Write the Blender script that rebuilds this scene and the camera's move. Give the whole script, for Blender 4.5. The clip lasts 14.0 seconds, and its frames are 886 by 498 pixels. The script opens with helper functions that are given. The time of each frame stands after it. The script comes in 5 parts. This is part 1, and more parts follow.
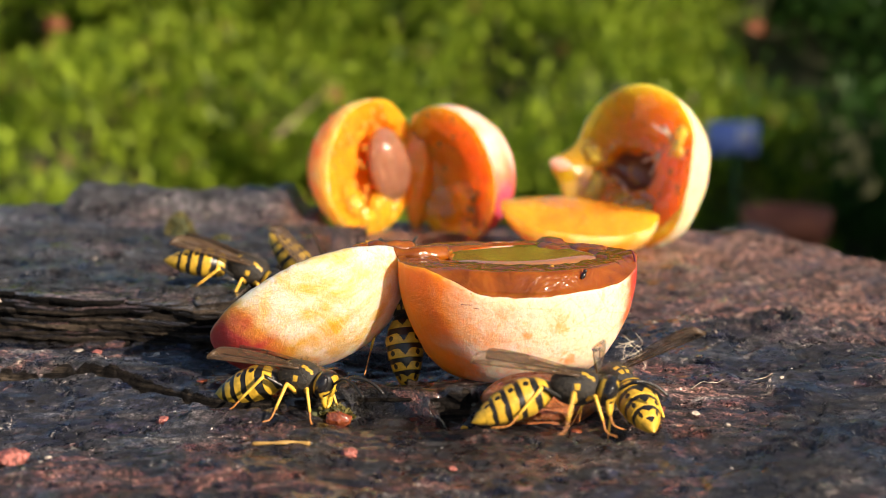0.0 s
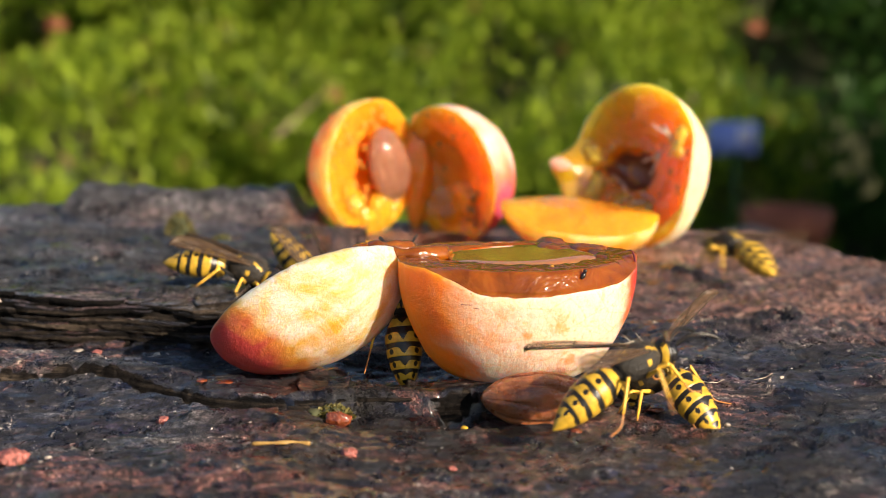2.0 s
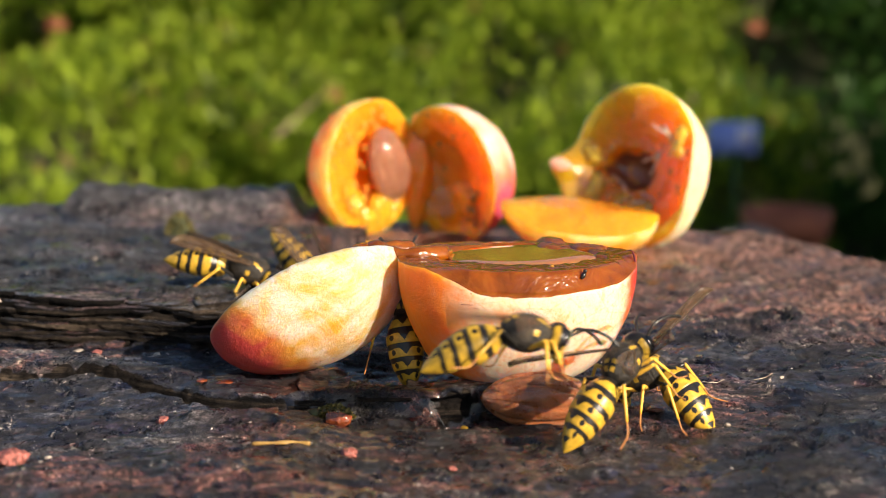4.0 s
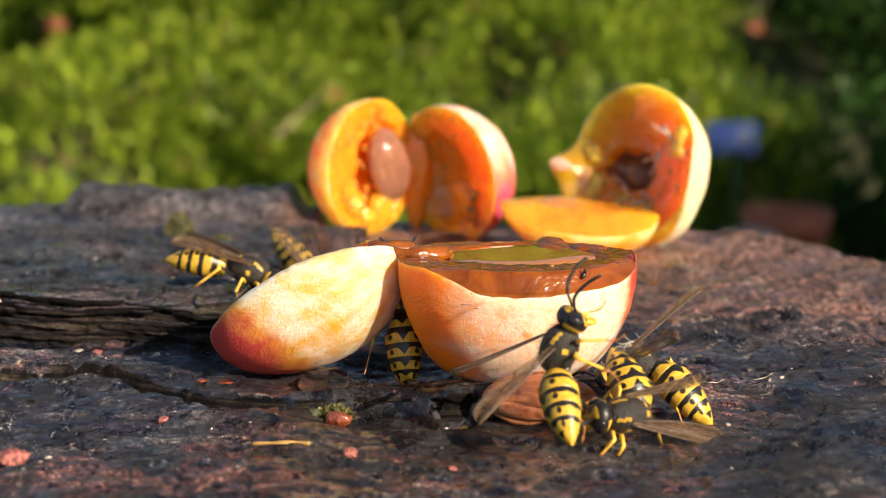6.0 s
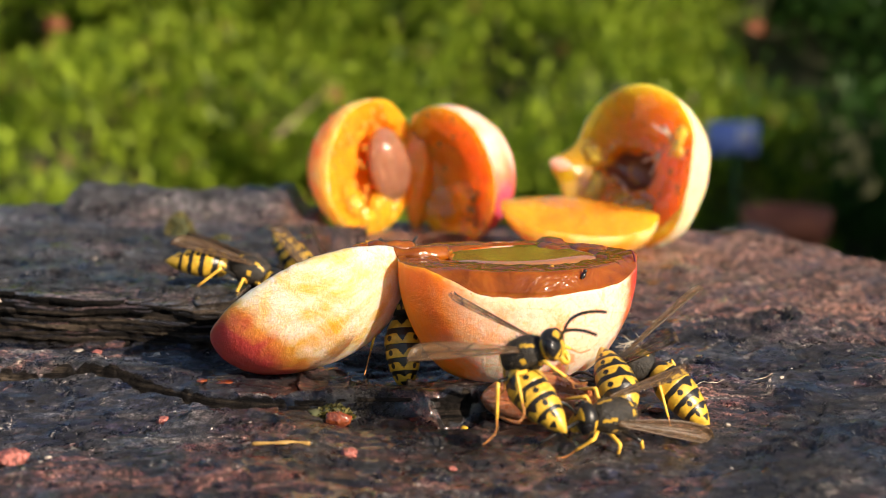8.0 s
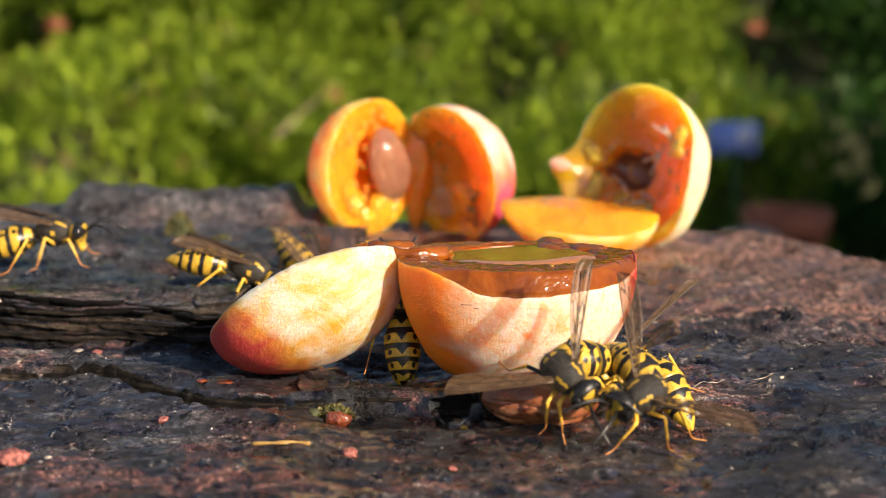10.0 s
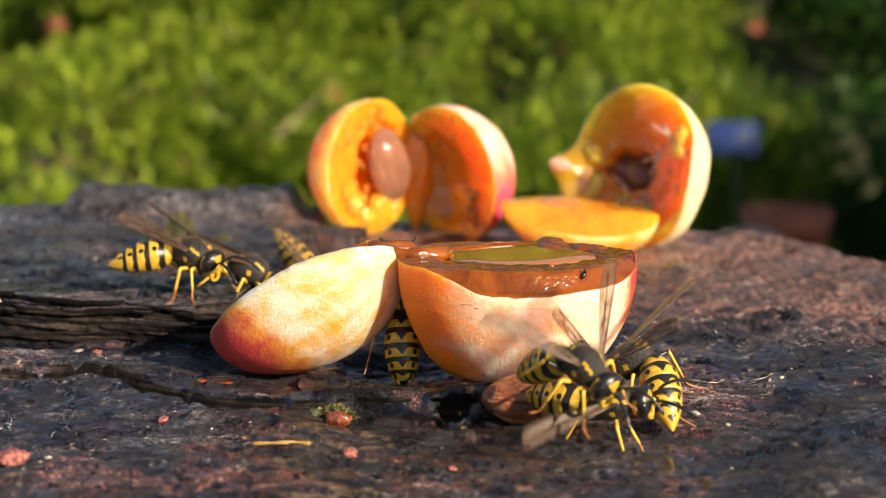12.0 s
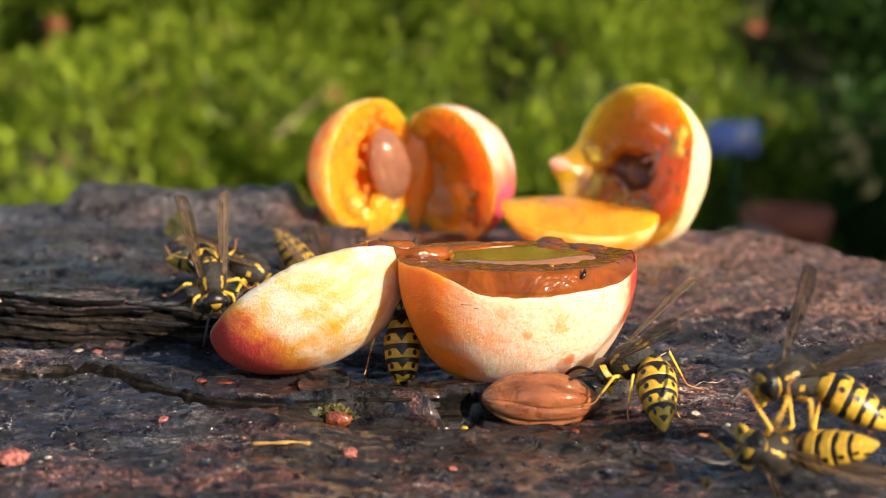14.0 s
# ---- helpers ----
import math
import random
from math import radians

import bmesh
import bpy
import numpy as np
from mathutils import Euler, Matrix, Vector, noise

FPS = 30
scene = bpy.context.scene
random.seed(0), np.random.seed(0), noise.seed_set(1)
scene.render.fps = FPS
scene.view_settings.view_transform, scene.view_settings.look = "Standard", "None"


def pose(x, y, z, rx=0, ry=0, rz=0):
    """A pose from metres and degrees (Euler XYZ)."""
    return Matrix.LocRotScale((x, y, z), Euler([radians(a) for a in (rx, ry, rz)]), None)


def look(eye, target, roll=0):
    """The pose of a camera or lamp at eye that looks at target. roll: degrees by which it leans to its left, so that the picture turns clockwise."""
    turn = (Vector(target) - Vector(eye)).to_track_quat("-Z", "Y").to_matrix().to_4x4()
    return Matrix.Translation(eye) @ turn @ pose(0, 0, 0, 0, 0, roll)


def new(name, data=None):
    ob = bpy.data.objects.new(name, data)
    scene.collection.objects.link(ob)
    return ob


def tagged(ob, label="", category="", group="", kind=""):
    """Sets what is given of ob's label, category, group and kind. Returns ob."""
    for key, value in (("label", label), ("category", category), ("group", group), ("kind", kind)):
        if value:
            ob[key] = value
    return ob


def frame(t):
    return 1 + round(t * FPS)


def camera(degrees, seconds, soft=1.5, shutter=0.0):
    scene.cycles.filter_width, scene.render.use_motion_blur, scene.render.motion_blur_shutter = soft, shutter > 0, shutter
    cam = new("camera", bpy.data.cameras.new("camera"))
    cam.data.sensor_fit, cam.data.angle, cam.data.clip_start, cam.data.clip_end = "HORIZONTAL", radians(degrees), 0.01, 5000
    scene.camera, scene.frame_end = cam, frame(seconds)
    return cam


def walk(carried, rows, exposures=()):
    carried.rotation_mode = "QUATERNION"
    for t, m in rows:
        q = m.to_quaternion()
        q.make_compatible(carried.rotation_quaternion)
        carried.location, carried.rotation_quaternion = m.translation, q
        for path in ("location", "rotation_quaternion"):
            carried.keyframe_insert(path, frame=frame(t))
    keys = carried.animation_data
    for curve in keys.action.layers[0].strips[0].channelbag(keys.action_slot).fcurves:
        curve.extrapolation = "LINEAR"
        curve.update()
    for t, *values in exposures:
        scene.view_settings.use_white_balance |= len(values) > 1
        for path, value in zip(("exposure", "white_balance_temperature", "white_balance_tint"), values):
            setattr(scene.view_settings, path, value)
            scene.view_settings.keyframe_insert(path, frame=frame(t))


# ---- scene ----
import functools

mm = 0.001
cam = camera(30, 14.0, soft=0.6, shutter=0.5)
EYE, PITCH = (0, 0, 0.050), 10.286
STAND = pose(*EYE, 90 - PITCH, 0, 0)
walk(cam, [(0.0, STAND), (14.0, STAND)])
cam.data.dof.use_dof = True
cam.data.dof.focus_distance = 0.194
cam.data.dof.aperture_fstop = 27

# ---- light ----
SUN_AZIMUTH, SUN_HEIGHT = 45, 25      # degrees to the right of the way back to the viewer, above the horizon
sun_way = Vector((math.sin(radians(SUN_AZIMUTH)) * math.cos(radians(SUN_HEIGHT)),
                  -math.cos(radians(SUN_AZIMUTH)) * math.cos(radians(SUN_HEIGHT)), math.sin(radians(SUN_HEIGHT))))
world = bpy.data.worlds.new("world")
scene.world = world
world.use_nodes = True
sky = world.node_tree.nodes.new("ShaderNodeTexSky")
sky.sky_type, sky.sun_disc = "NISHITA", False
sky.sun_elevation = radians(SUN_HEIGHT)
sky.sun_rotation = math.atan2(sun_way.x, sun_way.y)
world.node_tree.links.new(sky.outputs[0], world.node_tree.nodes["Background"].inputs[0])
world.node_tree.nodes["Background"].inputs[1].default_value = 0.062
sun = new("sun", bpy.data.lights.new("sun", "SUN"))
sun.data.energy, sun.data.angle, sun.data.color = 5.0, radians(0.5), (1.0, 0.825, 0.635)
sun.matrix_basis = look((0, 0, 0), -sun_way)
scene.view_settings.exposure = 0.97


# ---- materials ----
class Nodes:
    """A small wrapper to write node materials in few lines."""

    def __init__(self, name):
        self.m = bpy.data.materials.new(name)
        self.m.use_nodes = True
        self.t = self.m.node_tree
        self.p = self.t.nodes["Principled BSDF"]
        self.out = self.t.nodes["Material Output"]
        self.co = self.t.nodes.new("ShaderNodeTexCoord").outputs["Object"]

    def put(self, socket, value):
        if hasattr(value, "node"):
            self.t.links.new(value, socket)
        else:
            socket.default_value = value

    def set(self, **values):
        for key, value in values.items():
            self.put(self.p.inputs[key.replace("_", " ")], value)
        return self

    def noise(self, scale, detail=4, rough=0.55, stretch=None, warp=0.0):
        n = self.t.nodes.new("ShaderNodeTexNoise")
        n.inputs["Scale"].default_value, n.inputs["Detail"].default_value = scale, detail
        n.inputs["Roughness"].default_value, n.inputs["Distortion"].default_value = rough, warp
        self.t.links.new(self.mapped(stretch) if stretch else self.co, n.inputs["Vector"])
        return n.outputs["Fac"]

    def mapped(self, stretch):
        q = self.t.nodes.new("ShaderNodeMapping")
        q.inputs["Scale"].default_value = stretch
        self.t.links.new(self.co, q.inputs["Vector"])
        return q.outputs[0]

    def cells(self, scale, feature="F1", stretch=None):
        n = self.t.nodes.new("ShaderNodeTexVoronoi")
        n.feature = feature
        n.inputs["Scale"].default_value = scale
        self.t.links.new(self.mapped(stretch) if stretch else self.co, n.inputs["Vector"])
        return n.outputs["Distance"]

    def ramp(self, fac, *stops):
        n = self.t.nodes.new("ShaderNodeValToRGB")
        e = n.color_ramp.elements
        while len(e) < len(stops):
            e.new(0.5)
        for el, (at, c) in zip(e, stops):
            el.position = at
            el.color = (c, c, c, 1) if isinstance(c, (int, float)) else (*c, 1)
        self.t.links.new(fac, n.inputs[0])
        return n.outputs[0]

    def mix(self, fac, a, b, mode="MIX"):
        n = self.t.nodes.new("ShaderNodeMix")
        n.data_type, n.blend_type = "RGBA", mode
        for socket, value in ((n.inputs[0], fac), (n.inputs[6], a), (n.inputs[7], b)):
            self.put(socket, (*value, 1) if isinstance(value, tuple) and len(value) == 3 else value)
        return n.outputs[2]

    def math(self, op, a, b=0.0):
        n = self.t.nodes.new("ShaderNodeMath")
        n.operation = op
        self.put(n.inputs[0], a), self.put(n.inputs[1], b)
        return n.outputs[0]

    def axis(self, which):
        n = self.t.nodes.new("ShaderNodeSeparateXYZ")
        self.t.links.new(self.co, n.inputs[0])
        return n.outputs[which]

    def attribute(self, name):
        n = self.t.nodes.new("ShaderNodeAttribute")
        n.attribute_name = name
        return n.outputs["Fac"]

    def island(self):
        return self.t.nodes.new("ShaderNodeNewGeometry").outputs["Random Per Island"]

    def bump(self, height, distance, strength=1.0, after=None):
        n = self.t.nodes.new("ShaderNodeBump")
        n.inputs["Strength"].default_value, n.inputs["Distance"].default_value = strength, distance
        self.t.links.new(height, n.inputs["Height"])
        if after is not None:
            self.t.links.new(after, n.inputs["Normal"])
        return n.outputs[0]


def slate_material():
    n = Nodes("wet_slate")
    big = n.noise(38, 5, 0.6, warp=0.6)
    streak = n.noise(150, 9, 0.72, stretch=(0.32, 1.0, 1.6), warp=0.7)
    flaky = n.noise(300, 10, 0.74, stretch=(0.42, 1.0, 1.8), warp=0.9)
    fine = n.noise(1300, 7, 0.80)
    grain = n.noise(3600, 4, 0.80)
    base = n.ramp(streak, (0.40, (0.004, 0.006, 0.018)), (0.49, (0.013, 0.014, 0.028)), (0.515, (0.030, 0.028, 0.034)), (0.58, (0.052, 0.048, 0.052)), (0.63, (0.17, 0.155, 0.145)))
    red = n.ramp(fine, (0.40, (0.035, 0.012, 0.012)), (0.49, (0.17, 0.058, 0.046)), (0.60, (0.44, 0.22, 0.165)))
    patch = n.ramp(n.noise(60, 10, 0.74, stretch=(0.55, 1, 1), warp=1.4), (0.52, 0.0), (0.56, 0.85))
    patch = n.math("MULTIPLY", patch, n.ramp(n.math("ADD", n.math("ADD", n.math("MULTIPLY", n.axis(0), 18.0), n.math("MULTIPLY", n.axis(1), -9.0)), 2.4), (0.0, 0.70), (0.5, 1.0)))
    side = n.ramp(n.math("ADD", n.math("MULTIPLY", n.axis(0), 6.0), n.math("SUBTRACT", n.math("MULTIPLY", n.axis(1), 9.0), 1.9)), (0.20, 0.0), (0.62, 0.9))
    broken = n.ramp(n.noise(100, 10, 0.76, stretch=(0.6, 1, 1), warp=1.2), (0.47, 0.0), (0.52, 1.0))
    lean = n.math("MAXIMUM", n.math("MULTIPLY", patch, n.ramp(big, (0.40, 0.1), (0.56, 1.0))), n.math("MULTIPLY", side, broken))
    col = n.mix(lean, base, red)
    col = n.mix(n.math("MULTIPLY", side, 0.6), col, n.mix(fine, (0.22, 0.105, 0.08), (0.50, 0.30, 0.23)))
    # blue-grey painted on the raised ledge's top, standing in for sky sheen
    ledge_sheen = n.math("MULTIPLY", n.ramp(n.axis(2), (0.0030, 0.0), (0.0046, 1.0)), n.ramp(n.math("ADD", n.math("MULTIPLY", n.axis(0), 20.0), 1.0), (0.40, 1.0), (0.64, 0.0)))
    col = n.mix(n.math("MULTIPLY", ledge_sheen, 0.75), col, n.mix(fine, (0.055, 0.062, 0.078), (0.15, 0.155, 0.165)))
    gaps = n.math("MULTIPLY", n.ramp(flaky, (0.445, 0.92), (0.475, 0.0)), n.ramp(side, (0.0, 1.0), (0.9, 0.5)))
    col = n.mix(gaps, col, (0.004, 0.004, 0.008))
    cracks = n.ramp(n.cells(130, "DISTANCE_TO_EDGE", stretch=(0.30, 1.0, 1.0)), (0.0, 0.0), (0.018, 1.0))
    cracks = n.math("MAXIMUM", cracks, n.ramp(big, (0.48, 0.0), (0.54, 1.0)))
    col = n.mix(cracks, (0.003, 0.003, 0.004), col)
    pale = n.ramp(n.noise(260, 10, 0.84, stretch=(0.7, 1, 1), warp=0.9), (0.585, 0.0), (0.62, 0.9))
    col = n.mix(n.math("MULTIPLY", pale, n.ramp(fine, (0.44, 0.0), (0.50, 1.0))), col, (0.50, 0.43, 0.36))
    # fine pale flecks, which also paint in the wet stone's glints
    col = n.mix(n.ramp(n.noise(1900, 5, 0.7), (0.65, 0.0), (0.68, 0.95)), col, (0.62, 0.56, 0.48))
    swell = n.ramp(n.noise(30, 6, 0.65, stretch=(0.7, 1, 1), warp=0.8), (0.40, 0.42), (0.50, 1.0), (0.60, 1.85))
    col = n.mix(n.ramp(side, (0.0, 1.0), (0.9, 0.3)), col, n.mix(1.0, col, swell, "MULTIPLY"))
    mottle = n.ramp(n.noise(1000, 6, 0.8), (0.43, 0.22), (0.50, 0.95), (0.57, 2.0))
    speck = n.ramp(n.noise(4200, 4, 0.85), (0.43, 0.22), (0.50, 1.0), (0.57, 2.3))
    col = n.mix(1.0, n.mix(1.0, col, mottle, "MULTIPLY"), speck, "MULTIPLY")
    # rough dark edges of broken layers; near-black also paints shade on crack and ledge
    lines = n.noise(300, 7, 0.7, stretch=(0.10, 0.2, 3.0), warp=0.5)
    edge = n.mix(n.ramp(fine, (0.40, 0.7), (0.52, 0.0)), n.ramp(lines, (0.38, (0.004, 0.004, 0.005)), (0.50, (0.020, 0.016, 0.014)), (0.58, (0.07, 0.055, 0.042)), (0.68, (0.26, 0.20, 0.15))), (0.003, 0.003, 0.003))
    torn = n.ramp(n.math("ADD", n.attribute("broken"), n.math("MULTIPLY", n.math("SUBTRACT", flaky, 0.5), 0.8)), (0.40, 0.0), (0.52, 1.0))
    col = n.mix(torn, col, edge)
    sound = n.math("SUBTRACT", 1.0, torn)
    n.set(Coat_Weight=n.math("MULTIPLY", sound, n.ramp(n.noise(95, 6, 0.7), (0.42, 0.0), (0.56, 0.9))), Coat_Roughness=0.06)
    n.set(Base_Color=col, Roughness=n.math("ADD", n.ramp(n.noise(260, 8, 0.78), (0.40, 0.08), (0.48, 0.34), (0.60, 0.65)), n.math("MULTIPLY", torn, 0.4)),
          Specular_IOR_Level=n.math("ADD", n.math("MULTIPLY", sound, 0.55), 0.12))
    steps = n.ramp(flaky, (0.40, 0.0), (0.445, 0.05), (0.475, 0.45), (0.52, 0.50), (0.54, 0.80), (0.60, 0.85), (0.62, 1.0))
    h = n.bump(steps, 0.0012, 1.0)
    h = n.bump(cracks, 0.0006, 0.8, h)
    h = n.bump(fine, 0.0012, 1.0, h)
    n.set(Normal=n.bump(grain, 0.0005, 1.0, h))
    return n.m


def flesh_material(name, deep, bright, wet=0.12, scatter=0.9, rough=1.0, depth=0.009, coat=1.0):
    n = Nodes(name)
    f = n.noise(260, 4, 0.55, warp=0.6)
    col = n.ramp(f, (0.30, deep), (0.66, bright))
    n.set(Base_Color=col, Roughness=n.ramp(n.noise(900, 3), (0.3, wet), (0.7, wet + 0.2)), Subsurface_Weight=scatter,
          Subsurface_Radius=(1.0, 0.50, 0.16), Subsurface_Scale=depth, Coat_Weight=coat, Coat_Roughness=0.03)
    h = n.bump(n.noise(240, 3, 0.5, warp=0.8), 0.0010 * rough, 0.7)
    n.set(Normal=n.bump(n.cells(1300, "SMOOTH_F1"), 0.00016, 0.4, h))
    return n.m


def skin_material(name, under, bloom, blush, blush_where, bloom_at=(0.36, 0.52), bloom_top=0.95, scatter=0.7, depth=0.007, rubbed_glow=None, stains=(), wipe=0.22):
    """Plum skin: a translucent coloured skin, a dusty white bloom rubbed off in places, and a red blush towards one side."""
    n = Nodes(name)
    worn = n.noise(150, 6, 0.62, warp=0.7)
    fine = n.noise(1500, 4, 0.7)
    streaks = n.noise(260, 4, 0.6, stretch=(0.35, 1.4, 1.4), warp=0.4)
    red = n.ramp(n.math("ADD", blush_where(n), n.math("MULTIPLY", n.math("SUBTRACT", worn, 0.5), 0.9)), (0.35, 0.0), (0.8, 1.0))
    col = n.mix(red, n.ramp(streaks, (0.3, tuple(c * 0.82 for c in under)), (0.7, under)), blush)
    dust = n.math("ADD", n.math("MULTIPLY", worn, 0.65), n.math("MULTIPLY", streaks, 0.35))
    dust = n.ramp(n.math("SUBTRACT", dust, n.math("MULTIPLY", red, wipe)), (bloom_at[0], 0.0), (bloom_at[1], bloom_top))
    dust = n.math("MULTIPLY", dust, n.ramp(fine, (0.36, 0.62), (0.5, 1.0)))
    dust = n.math("MULTIPLY", dust, n.ramp(n.noise(3600, 5, 0.8), (0.40, 0.78), (0.49, 1.0)))
    lines = n.ramp(n.cells(420, "DISTANCE_TO_EDGE", stretch=(0.5, 1, 1)), (0.0, 0.72), (0.03, 1.0))
    dust = n.math("MULTIPLY", dust, lines)
    for place, size in stains:
        far = n.t.nodes.new("ShaderNodeVectorMath")
        far.operation = "DISTANCE"
        n.t.links.new(n.co, far.inputs[0])
        far.inputs[1].default_value = place
        near = n.math("ADD", n.math("MULTIPLY", far.outputs["Value"], 1 / size), n.math("MULTIPLY", n.math("SUBTRACT", n.noise(700, 6, 0.7, warp=1.0), 0.5), 4.5))
        dust = n.math("MULTIPLY", dust, n.ramp(near, (0.35, 0.35), (1.15, 1.0)))
    if rubbed_glow:
        dust = n.math("MULTIPLY", dust, rubbed_glow(n, worn))
    col = n.mix(dust, col, bloom)
    specks = n.ramp(n.cells(560), (0.045, 1.0), (0.075, 0.0))
    col = n.mix(n.math("MULTIPLY", specks, n.ramp(n.noise(90, 2), (0.47, 0.0), (0.54, 0.85))), col, (0.12, 0.045, 0.02))
    n.set(Base_Color=col, Roughness=n.math("ADD", n.math("MULTIPLY", dust, 0.35), 0.35), Subsurface_Weight=scatter,
          Subsurface_Radius=(1.0, 0.52, 0.20), Subsurface_Scale=depth, Specular_IOR_Level=0.4)
    h = n.bump(n.noise(600, 8, 0.75), 0.00050, 0.8)
    n.set(Normal=n.bump(fine, 0.00022, 0.9, h))
    return n.m


def juice_material():
    n = Nodes("plum_juice")
    n.set(Base_Color=(0.40, 0.15, 0.03, 1), Roughness=0.03, Subsurface_Weight=0.25, Subsurface_Radius=(1.0, 0.3, 0.05),
          Subsurface_Scale=0.003, Coat_Weight=1.0, Coat_Roughness=0.02, Specular_IOR_Level=0.8)
    n.set(Normal=n.bump(n.noise(160, 2), 0.0003, 0.15))
    return n.m


def stone_material(name, dark, light):
    n = Nodes(name)
    f = n.noise(500, 6, 0.65, stretch=(0.3, 1, 1), warp=0.5)
    n.set(Base_Color=n.ramp(f, (0.30, dark), (0.55, light), (0.75, tuple(min(1, c * 1.45) for c in light))),
          Roughness=n.ramp(n.noise(800, 4), (0.35, 0.20), (0.65, 0.55)), Subsurface_Weight=0.2, Subsurface_Radius=(1.0, 0.35, 0.12), Subsurface_Scale=0.002, Coat_Weight=1.0, Coat_Roughness=0.07)
    h = n.bump(f, 0.0022, 1.0)
    n.set(Normal=n.bump(n.noise(1500, 6, 0.8), 0.0022, 1.0, h))
    return n.m


def plain(name, colour, rough=0.5, vary=0.25, scale=900, bump=0.00006, **more):
    n = Nodes(name)
    f = n.noise(scale, 4, 0.65)
    n.set(Base_Color=n.ramp(f, (0.3, tuple(c * (1 - vary) for c in colour)), (0.7, tuple(min(1, c * (1 + vary)) for c in colour))),
          Roughness=rough, **more)
    n.set(Normal=n.bump(f, bump, 0.7))
    return n.m


def bead_material():
    n = Nodes("juice_bead")
    n.set(Base_Color=(0.85, 0.42, 0.06, 1), Roughness=0.04, Transmission_Weight=0.6, IOR=1.35, Coat_Weight=1.0, Coat_Roughness=0.02)
    return n.m


def wing_material():
    n = Nodes("wasp_wing")
    veins = n.ramp(n.cells(700, "DISTANCE_TO_EDGE", stretch=(0.35, 1, 1)), (0.0, 1.0), (0.06, 0.0))
    n.set(Base_Color=n.mix(veins, (0.13, 0.078, 0.040), (0.04, 0.022, 0.012)), Roughness=0.38, Specular_IOR_Level=0.35,
          Alpha=n.math("ADD", n.math("MULTIPLY", veins, 0.35), 0.36), Sheen_Weight=0.1)
    return n.m


def leaf_material(name, dark, light, gloss=0.5, dead=None):
    n = Nodes(name)
    n.set(Base_Color=n.ramp(n.island(), (0.0, dead or dark), (0.10, dark), (0.6, light), (1.0, tuple(min(1, c * 1.25) for c in light))), Roughness=gloss,
          Subsurface_Weight=0.0)
    thin = n.t.nodes.new("ShaderNodeBsdfTranslucent")
    n.put(thin.inputs[0], n.ramp(n.island(), (0.0, dark), (1.0, light)))
    both = n.t.nodes.new("ShaderNodeMixShader")
    both.inputs[0].default_value = 0.45
    n.t.links.new(n.p.outputs[0], both.inputs[1])
    n.t.links.new(thin.outputs[0], both.inputs[2])
    n.t.links.new(both.outputs[0], n.out.inputs[0])
    return n.m


SLATE = slate_material()
FLESH = flesh_material("plum_flesh", (0.98, 0.22, 0.008), (1.0, 0.32, 0.015))
FLESH_DEEP = flesh_material("deep_plum_flesh", (1.0, 0.20, 0.006), (1.0, 0.28, 0.011), depth=0.030)
PULP = flesh_material("brown_pulp", (0.13, 0.030, 0.003), (0.25, 0.068, 0.005), 0.06, 0.6, 0.9, coat=0.3)
LUMP = flesh_material("loose_flesh", (0.97, 0.27, 0.009), (1.0, 0.38, 0.020), 0.1, 0.9, 1.0, 0.02)
CAVITY = flesh_material("stone_hollow", (0.13, 0.030, 0.010), (0.24, 0.07, 0.018), 0.25, 0.3)
JUICE = juice_material()
BEAD = bead_material()
SKIN_LYING = skin_material("bloomed_skin_blushed", (0.84, 0.44, 0.05), (0.80, 0.64, 0.55), (0.50, 0.055, 0.05),
                           lambda n: n.math("ADD", n.math("MULTIPLY", n.math("ADD", n.axis(0), 0.0014), -95.0), n.math("MULTIPLY", n.axis(2), -45.0)), wipe=0.34)
SKIN_BOWL = skin_material("bloomed_skin", (0.97, 0.28, 0.012), (0.84, 0.66, 0.52), (0.45, 0.04, 0.03),
                          lambda n: n.math("MULTIPLY", n.math("SUBTRACT", n.axis(0), 0.0085), 170.0), bloom_at=(0.28, 0.45), scatter=0.85, depth=0.009,
                      stains=(((0.0045, -0.0100, -0.0060), 0.0014), ((0.0055, -0.0085, -0.0105), 0.0013), ((0.0008, -0.0108, -0.0070), 0.0008)),
                      # bloom rubbed off the left flank, which also paints its shaded side's orange glow
                      rubbed_glow=lambda n, worn: n.ramp(n.math("ADD", n.math("MULTIPLY", n.axis(0), 45.0), n.math("ADD", n.math("MULTIPLY", worn, 0.6), 0.3)), (0.16, 0.02), (0.42, 1.0)))
SKIN_YELLOW = skin_material("yellow_skin", (0.95, 0.32, 0.02), (0.95, 0.80, 0.52), (0.85, 0.25, 0.06),
                            lambda n: n.math("MULTIPLY", n.axis(2), -12.0), bloom_at=(0.40, 0.62), bloom_top=0.8, scatter=1.0, depth=0.025)
SKIN_SHELL = skin_material("bloomed_yellow_skin", (0.95, 0.37, 0.03), (0.84, 0.66, 0.40), (0.62, 0.12, 0.08),
                           lambda n: n.math("MULTIPLY", n.axis(2), -10.0), bloom_at=(0.24, 0.42), bloom_top=1.0, scatter=0.9, depth=0.012)
SKIN_PINK = skin_material("pink_skin", (0.80, 0.30, 0.10), (0.90, 0.70, 0.62), (0.60, 0.06, 0.12),
                          lambda n: n.math("ADD", n.math("MULTIPLY", n.axis(0), -50.0), 0.55), bloom_at=(0.32, 0.50), bloom_top=0.8)
RED_SKIN = plain("dark_red_skin", (0.15, 0.018, 0.025), 0.35, 0.4, 700)
STONE = stone_material("plum_stone", (0.20, 0.050, 0.018), (0.64, 0.21, 0.07))
